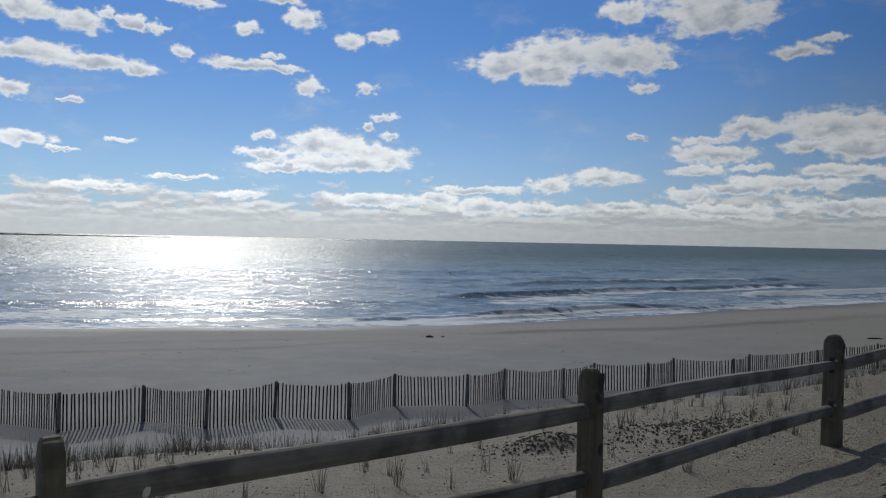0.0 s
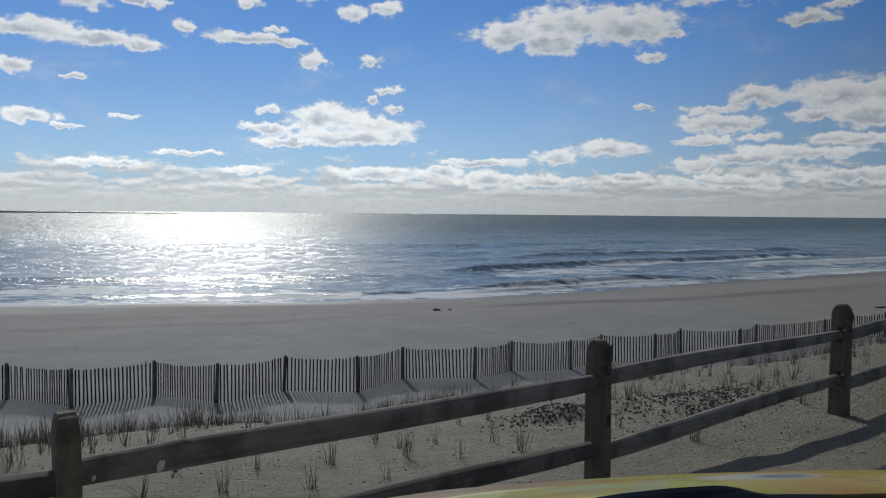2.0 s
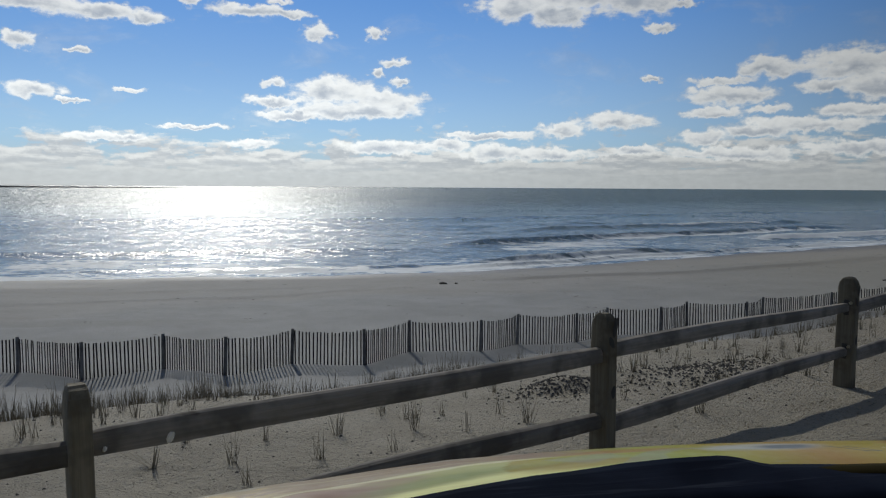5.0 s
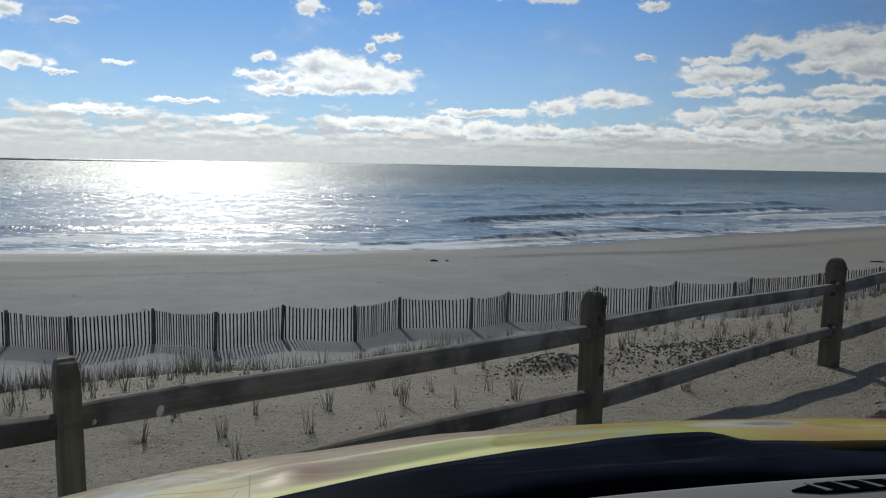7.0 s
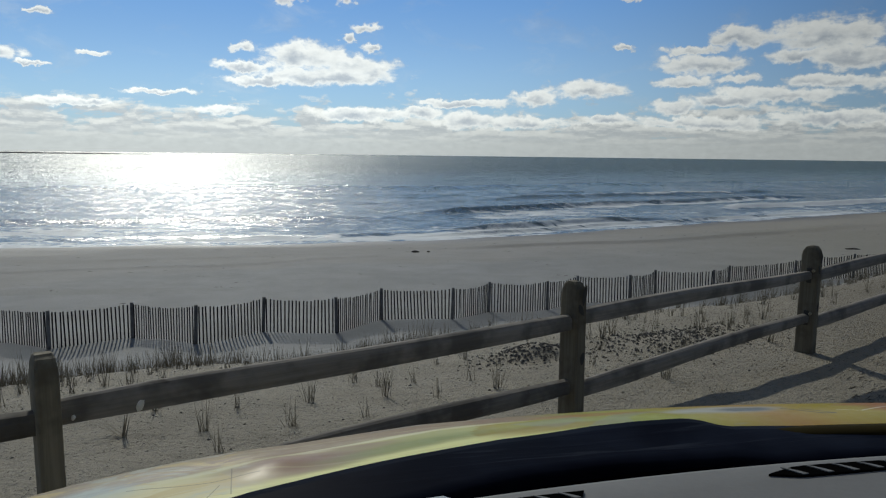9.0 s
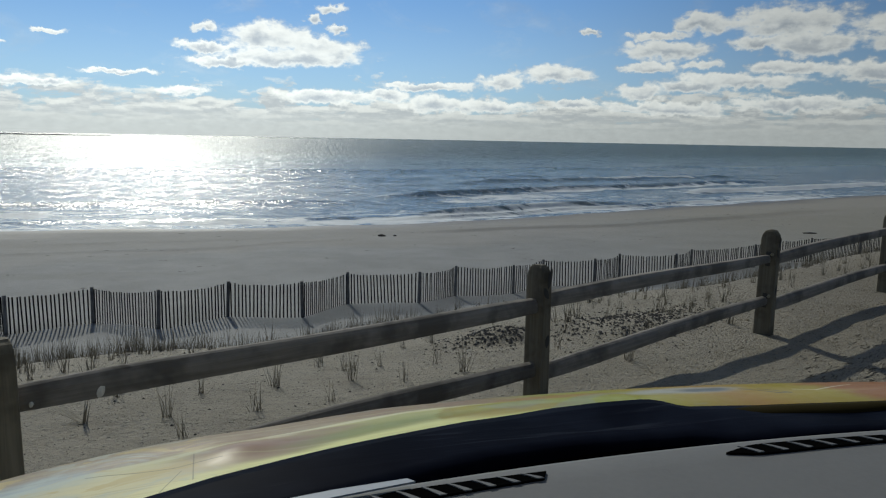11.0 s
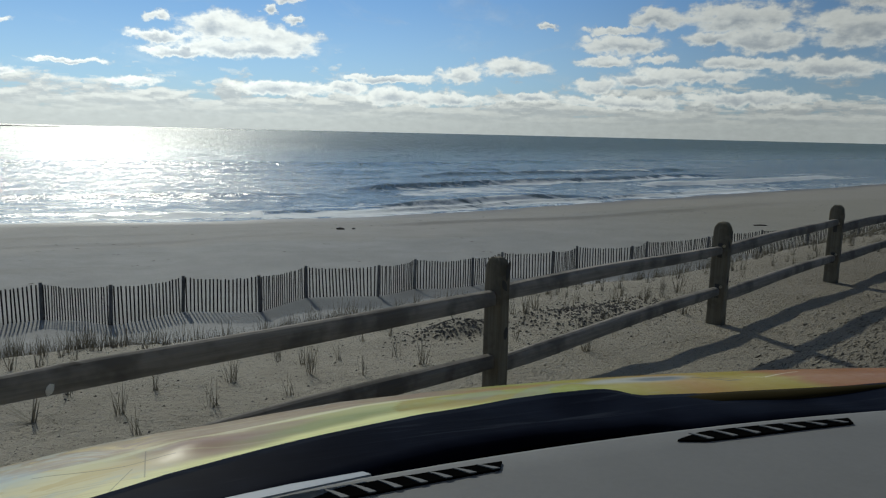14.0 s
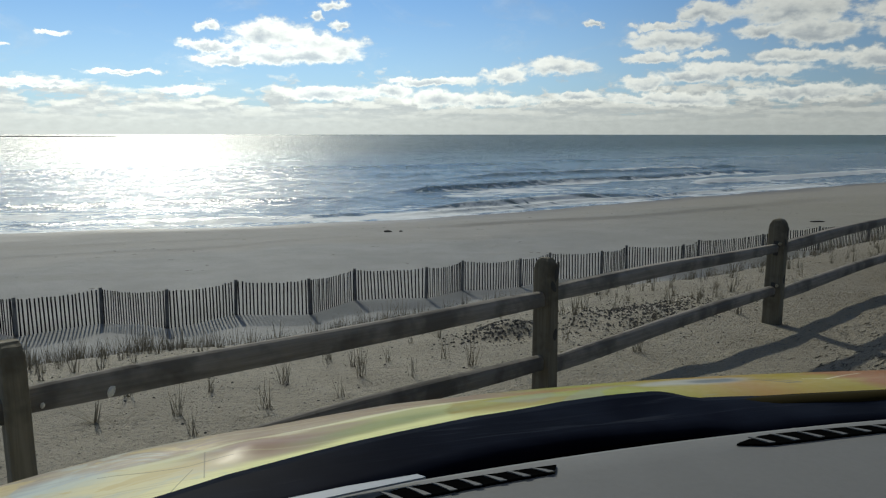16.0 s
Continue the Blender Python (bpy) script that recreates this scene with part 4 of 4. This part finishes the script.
def chip(verts, faces, rng, x, y, z, r):
    i0 = len(verts)
    a0 = rng.uniform(0, 6.28)
    e = rng.uniform(0.4, 0.9)
    for k in range(5):
        a = a0 + k * 1.2566
        c, s = math.cos(a) * r * rng.uniform(0.7, 1.1), math.sin(a) * r * e * rng.uniform(0.7, 1.1)
        verts.append((x + c * math.cos(a0) - s * math.sin(a0), y + c * math.sin(a0) + s * math.cos(a0), z - 0.004))
    verts.append((x, y, z + r * rng.uniform(0.22, 0.55)))
    for k in range(5):
        faces.append((i0 + k, i0 + (k + 1) % 5, i0 + 5))


def crumbs():
    rng = random.Random(21)
    for name, label, cx, cy, sx, sy, rise, n in (("debris_mound", "small mound of dark wood chips on the sand", 0.96, 6.48, 0.32, 0.20, 0.11, 620),
                                                 ("debris_patch", "wide patch of dark chips and pebbles on sand", 2.42, 6.92, 0.56, 0.32, 0.07, 1050)):
        v, f = [], []
        z0 = gz(cx, cy)
        for _ in range(n):
            u, w = rng.gauss(0, 1), rng.gauss(0, 1)
            x, y = cx + u * sx * E_DIR[0] + w * sy * N_DIR[0], cy + u * sx * E_DIR[1] + w * sy * N_DIR[1]
            z = gz(x, y) + rise * math.exp(-(u * u + w * w) / 1.2)
            chip(v, f, rng, x - cx, y - cy, z - z0, rng.uniform(0.006, 0.025))
        ob = new(name, mesh_ob(name, v, f, CHIP))
        ob.location = (cx, cy, z0)
        tagged(ob, label, "debris", kind="stuff")
        # the sand heap that carries them
        hv, hf = [], []
        for i in range(9):
            for j in range(20):
                q, a = i / 8 * 2.4, j * 2 * math.pi / 20
                u, w = q * math.cos(a), q * math.sin(a)
                x, y = u * sx * E_DIR[0] + w * sy * N_DIR[0], u * sx * E_DIR[1] + w * sy * N_DIR[1]
                hv.append((x, y, gz(cx + x, cy + y) - z0 + (rise + 0.012) * math.exp(-q * q / 1.2) - 0.014))
        for i in range(8):
            for j in range(20):
                a, b = i * 20 + j, i * 20 + (j + 1) % 20
                hf.append((a, a + 20, b + 20, b))
        hp = new("sand_heap", mesh_ob("sand_heap", hv, hf, SAND, True))
        hp.location = (cx, cy, z0)
        tagged(hp, "low heap of pale sand under dark chips", "sand heap", kind="stuff")

    def strew(spots, sizes):
        """Chips of the given radii at places given along and across the rail fence."""
        v, f = [], []
        us, ws = np.array([q[0] for q in spots]), np.array([q[1] for q in spots])
        xs, ys = E_DIR[0] * us + N_DIR[0] * ws, E_DIR[1] * us + N_DIR[1] * ws
        for x, y, z, r in zip(xs, ys, ground_z(xs, ys), sizes):
            chip(v, f, rng, float(x), float(y), float(z), r)
        return v, f

    v, f = strew([(rng.uniform(-5, 16), 3.3 + 4.2 * rng.random() ** 0.8) for _ in range(9500)],
                 [rng.uniform(0.004, 0.012) if rng.random() < 0.86 else rng.uniform(0.012, 0.026) for _ in range(9500)])
    tagged(new("sand_litter", mesh_ob("sand_litter", v, f, CHIP)), "dark specks of shell and bark on sand", "litter", kind="stuff")
    v, f = strew([(rng.uniform(-4, 14), 0.9 + 6.0 * rng.random()) for _ in range(9000)], [rng.uniform(0.005, 0.015) for _ in range(9000)])
    tagged(new("sand_clods", mesh_ob("sand_clods", v, f, CLOD)), "small brown crumbs of damp sand on the ground", "sand crumbs", kind="stuff")
    # coarse gravelly sand where the fence runs on beside the track
    spots = [(rng.gauss(7.0, 1.5), rng.gauss(3.3, 0.75)) for _ in range(12000)]
    v, f = strew(spots, [rng.uniform(0.005, 0.013) if rng.random() < 0.8 else rng.uniform(0.012, 0.022) for _ in spots])
    tagged(new("gravel", mesh_ob("gravel", v, f, GRAVEL)), "coarse brown gravel mixed into trodden sand", "gravel", kind="stuff")
    # dead stems lying in the wheel track beside the fence
    v, f = [], []
    for _ in range(5000):
        u, w = rng.uniform(5.6, 12), rng.gauss(1.55, 0.5)
        x, y = E_DIR[0] * u + N_DIR[0] * w, E_DIR[1] * u + N_DIR[1] * w
        a, ln, wd = 0.75 + rng.gauss(0, 0.22), rng.uniform(0.04, 0.15), rng.uniform(0.001, 0.0026)
        ca, sa, z, b = math.cos(a), math.sin(a), gz(x, y), len(v)
        for p, q, hh in ((-1, 0, 0), (0, -1, 0), (1, 0, 0), (0, 1, 0), (0, 0, 1)):
            v.append((x + ca * p * ln / 2 - sa * q * wd, y + sa * p * ln / 2 + ca * q * wd, z + 0.001 + hh * 0.005))
        f += [(b, b + 1, b + 4), (b + 1, b + 2, b + 4), (b + 2, b + 3, b + 4), (b + 3, b, b + 4)]
    tagged(new("dead_stems", mesh_ob("dead_stems", v, f, STEM)), "dark dead plant stems strewn over sandy track", "litter", kind="stuff")
    # bits of wrack on the open beach
    v, f = [], []
    for _ in range(260):
        x, y = rng.uniform(-30, 45), rng.uniform(27, 75)
        if not fence_y(x) + 2 < y < shore_y(x) - 4:
            continue
        for _ in range(rng.randrange(1, 4)):
            q = (x + rng.gauss(0, 0.4), y + rng.gauss(0, 0.1))
            i0, z = len(v), gz(*q)
            chip(v, f, rng, q[0], q[1], z, rng.uniform(0.02, 0.07))
            for j in range(i0, len(v)):
                v[j] = (q[0] + (v[j][0] - q[0]) * 2.8, v[j][1], z + (v[j][2] - z) * 0.6)
    tagged(new("beach_wrack", mesh_ob("beach_wrack", v, f, DRIFT)), "dark bits of seaweed strewn on the beach", "seaweed", kind="stuff")


crumbs()


def lump(name, x, y, size, label, category, seed):
    bm = bmesh.new()
    bmesh.ops.create_icosphere(bm, subdivisions=3, radius=1.0)
    for q in bm.verts:
        n = noise.noise(q.co * 1.7 + Vector((seed, 0, 0)))
        q.co = Vector((q.co.x * size[0], q.co.y * size[1], q.co.z * size[2])) * (1 + 0.4 * n)
    ob = new(name, from_bm(name, bm, DRIFT, True))
    ob.location = (x, y, gz(x, y) + size[2] * 0.4)
    return tagged(ob, label, category)


lump("driftwood_lump", -0.75, 47.0, (0.26, 0.14, 0.09), "dark driftwood lump lying on open sand", "driftwood", 1)
lump("driftwood_lump", 0.1, 47.2, (0.10, 0.08, 0.06), "small dark driftwood piece on open sand", "driftwood", 4)
lump("driftwood_log", 26.9, 45.3, (0.42, 0.07, 0.06), "long dark driftwood log lying on the beach", "driftwood", 7)


# ---------------------------------------------------------------- the parked car
CAR_TURN, CAR_S = 12.4, 0.75


def car():
    root = thing("car", (0, 0, 0), "parked car with hand-painted bright hood and grey dashboard", "car")
    root.rotation_euler = (0, 0, radians(CAR_TURN))
    S = CAR_S

    def sheet(name, rows, mat, label=""):
        """A curved panel from rows of points in the car's own axes, seen from the eye."""
        n = len(rows[0])
        verts = [(x * S, y * S, EYE + z * S) for row in rows for x, y, z in row]
        faces = [(i * n + j, i * n + j + 1, (i + 1) * n + j + 1, (i + 1) * n + j) for i in range(len(rows) - 1) for j in range(n - 1)]
        return part(name, mesh_ob(name, verts, faces, mat, True), root, None, label)

    xs = np.linspace(-0.75, 1.95, 136)

    def dash_y(x):
        return 0.836 - 0.115 * (x - 0.56) ** 2

    def cowl_y(x):
        y = np.interp(x, [-0.8, -0.164, -0.03, 0.125, 0.283, 0.445, 0.643, 0.75, 0.86, 0.885, 0.905, 0.93, 1.147, 1.361, 1.526, 1.95],
                      [0.90, 1.132, 1.188, 1.230, 1.272, 1.318, 1.347, 1.346, 1.335, 1.322, 1.288, 1.272, 1.246, 1.215, 1.192, 1.10])
        return y

    # dashboard top, falling away towards the seats
    rows = []
    for d, z in ((0.0, -0.50), (0.0, -0.424), (0.012, -0.420), (0.06, -0.4195), (0.12, -0.4195), (0.30, -0.423), (0.45, -0.44), (0.52, -0.47), (0.55, -0.55), (0.55, -0.9)):
        rows.append([(x, dash_y(x) - d, z) for x in xs])
    sheet("dashboard", rows, DASH, "grey textured plastic dashboard top")
    # black cowl under the glass
    rows = []
    for f, z in ((0.62, -0.60), (0.62, -0.564), (0.635, -0.556), (0.7, -0.554), (0.8, -0.556), (0.95, -0.556), (1.0, -0.556), (1.0, -0.60)):
        rows.append([(x, (dash_y(x) + 0.002) * (1 - f) + cowl_y(x) * f, z + 0.004 * math.sin(9 * x + 6 * f)) for x in xs])
    sheet("cowl", rows, COWL, "dull blue-black plastic windscreen cowl")
    # black band from the dash edge to the cowl
    rows = []
    for f, z in ((0.0, -0.49), (0.12, -0.53), (0.25, -0.565), (0.40, -0.575), (0.64, -0.575)):
        rows.append([(x, (dash_y(x) + 0.002) * (1 - f) + cowl_y(x) * f, z) for x in xs])
    sheet("windscreen_seal", rows, SLOT, "black band along the windscreen foot")
    # dark strip added for the hood's rear edge lying in shade
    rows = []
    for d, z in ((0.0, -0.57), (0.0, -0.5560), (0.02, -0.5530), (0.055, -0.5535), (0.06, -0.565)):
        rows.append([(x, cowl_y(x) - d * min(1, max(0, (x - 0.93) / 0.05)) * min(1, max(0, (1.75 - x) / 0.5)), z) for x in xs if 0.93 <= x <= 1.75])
    sheet("seal_strip", rows, GAP_SHADE, "dark olive strip for the shaded hood edge by the cowl")
    # painted hood
    HOOD_Q = (-0.012, 0.0, 0.025, 0.05, 0.075, 0.10, 0.12, 0.14, 0.16, 0.18, 0.21, 0.26, 0.32, 0.40, 0.50, 0.62, 0.75, 0.90, 1.0, 1.03, 1.03)
    rows = []
    for q in HOOD_Q:
        z = -0.556 - 0.49 * max(q, 0) ** 2 if q < 0.62 else -0.744 - 0.55 * (q - 0.62)
        if q == 1.0:
            z -= 0.04
        row = []
        for x in xs:
            f = min(1, max(q, 0) / 0.3)
            yb = cowl_y(x) * (1 - f) + (1.28 - 0.10 * (x - 0.6) ** 2) * f + q
            row.append((x, yb, z - 0.020 - 0.13 * max(0, 0.02 - x) ** 2 - 0.014 * min(1, max(0, (0.35 - x) / 0.3)) + 0.014 * math.exp(-((x - 0.01) / 0.07) ** 2 - ((q - 0.155) / 0.034) ** 2) + 0.0055 * math.exp(-((q - 0.195) / 0.018) ** 2) * min(1, max(0, (0.55 - x) / 0.3))))
        rows.append(row)
    rows[-1] = [(x, y, z - 0.25) for x, y, z in rows[-1]]
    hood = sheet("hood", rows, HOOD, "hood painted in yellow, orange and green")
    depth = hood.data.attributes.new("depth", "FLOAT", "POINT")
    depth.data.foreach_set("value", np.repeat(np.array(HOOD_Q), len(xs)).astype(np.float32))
    # lower body, roof and pillars: plain panels that close the car round the eye
    def panel(name, x0, x1, y0, y1, z0, z1, bevel, mat, label=""):
        return part(name, from_bm(name, box_bm(x0, x1, y0, y1, z0, z1, bevel), mat), root, None, label)

    xl, xr = -0.56, 1.46
    panel("nose", xl + 0.04, xr - 0.04, 0.70, 1.66, 0.24, 0.96, 0.10, BODY)
    panel("floor_pan", xl + 0.02, xr - 0.02, -3.0, 0.70, 0.22, 0.34, 0.04, BODY)
    for x in (xl, xr - 0.08):
        panel("side_panel", x, x + 0.08, -3.1, 0.62, 0.26, 1.22, 0.03, BODY)
        for y in (-0.62, -1.75, -3.02):
            panel("pillar", x + 0.01, x + 0.07, y, y + 0.09, 1.20, 2.10, 0.02, BODY)
        q = Vector((x + 0.04, 0.55, 1.20))
        e = Vector((x + 0.10 if x < 0 else x - 0.02, -0.22, 2.08))
        m = Matrix.Translation((q + e) / 2) @ (e - q).to_track_quat("Z", "Y").to_matrix().to_4x4()
        part("pillar", from_bm("pillar", box_bm(-0.035, 0.035, -0.04, 0.04, -(e - q).length / 2, (e - q).length / 2, 0.015), BODY), root, m)
    panel("roof", xl + 0.02, xr - 0.02, -3.08, -0.20, 2.07, 2.13, 0.03, BODY)
    panel("tailgate", xl + 0.06, xr - 0.06, -3.14, -3.06, 0.30, 1.22, 0.03, BODY)
    for x in (xl - 0.09, xr - 0.13):
        for y in (1.02, -2.35):
            bm = bmesh.new()
            bmesh.ops.create_cone(bm, cap_ends=True, segments=32, radius1=0.34, radius2=0.34, depth=0.17)
            bmesh.ops.bevel(bm, geom=[e for e in bm.edges if len(e.link_faces) == 2 and e.calc_face_angle() > 1.0], offset=0.04, segments=3, affect="EDGES")
            bmesh.ops.rotate(bm, verts=bm.verts, cent=(0, 0, 0), matrix=Matrix.Rotation(radians(90), 3, "Y"))
            part("wheel", from_bm("wheel", bm, COWL), root, pose(x + 0.11, y, 0.345))
    # defroster vents: a dark slot with slanted fins
    for x0, x1, n in ((0.14, 0.383, 7), (0.655, 0.95, 7)):
        def edge(x, d):
            return dash_y(x) - d
        k = 16
        lo, hi = [], []
        for i in range(k + 1):
            x = x0 + (x1 - x0) * i / k
            taper = min(1, i / 2.5 + 0.12)
            c, hw = 0.0400, 0.0140 * taper * (1 - 0.55 * max(0, i / k - 0.35))
            lo.append((x - 0.01, edge(x, c + hw)))
            hi.append((x, edge(x, c - hw)))
        verts = [(x * S, y * S, EYE - 0.4165 * S) for x, y in lo + hi] + [(x * S, y * S, EYE - 0.43 * S) for x, y in lo + hi]
        m = k + 1
        faces = [(i, i + 1, m + i + 1, m + i) for i in range(k)]
        faces += [(i, 2 * m + i, 2 * m + i + 1, i + 1) for i in range(k)] + [(m + i, m + i + 1, 3 * m + i + 1, 3 * m + i) for i in range(k)]
        vent = part("vent", mesh_ob("vent", verts, faces, SLOT), root, None, "black slotted defroster vent")
        for i in range(n):
            x = x0 + (x1 - x0) * (i + 0.75) / (n + 0.5)
            y = edge(x, 0.0400)
            fin = bmesh.new()
            hw = 0.0128 * (1 - 0.55 * max(0, (x - x0) / (x1 - x0) - 0.35))
            pts = [(-0.012, 0.9 * hw), (-0.0095, 0.9 * hw), (-0.001, 0.35 * hw), (0.006, -0.25 * hw), (0.013, -hw), (0.004, -hw), (-0.001, -0.35 * hw), (-0.006, 0.3 * hw)]
            pts = pts[::-1]
            low = [fin.verts.new(((x + a) * S, (y + b) * S, EYE - 0.4164 * S)) for a, b in pts]
            top = [fin.verts.new(((x + a) * S, (y + b) * S, EYE - 0.4150 * S)) for a, b in pts]
            fin.faces.new(top)
            for j in range(8):
                fin.faces.new((low[j], low[(j + 1) % 8], top[(j + 1) % 8], top[j]))
            part("fin", from_bm("fin", fin, FIN), vent, None)


car()


def paper_slip():
    """A slip of paper pushed against the foot of the glass."""
    turn = Matrix.Rotation(radians(CAR_TURN), 4, "Z")
    pts = [(0.04, 0.776), (0.125, 0.790), (0.212, 0.803), (0.204, 0.813), (0.116, 0.806), (0.03, 0.792)]
    bm = bmesh.new()
    low = [bm.verts.new((x * CAR_S, y * CAR_S, -0.4135 * CAR_S)) for x, y in pts]
    top = [bm.verts.new((x * CAR_S, y * CAR_S, -0.411 * CAR_S)) for x, y in pts]
    bm.faces.new(top)
    bm.faces.new(low[::-1])
    for j in range(6):
        bm.faces.new((low[j], low[(j + 1) % 6], top[(j + 1) % 6], top[j]))
    ob = new("paper_slip", from_bm("paper_slip", bm, PAPER))
    ob.matrix_world = Matrix.Translation((0, 0, EYE)) @ turn
    tagged(ob, "white paper slip lying on the grey dashboard", "paper")


paper_slip()
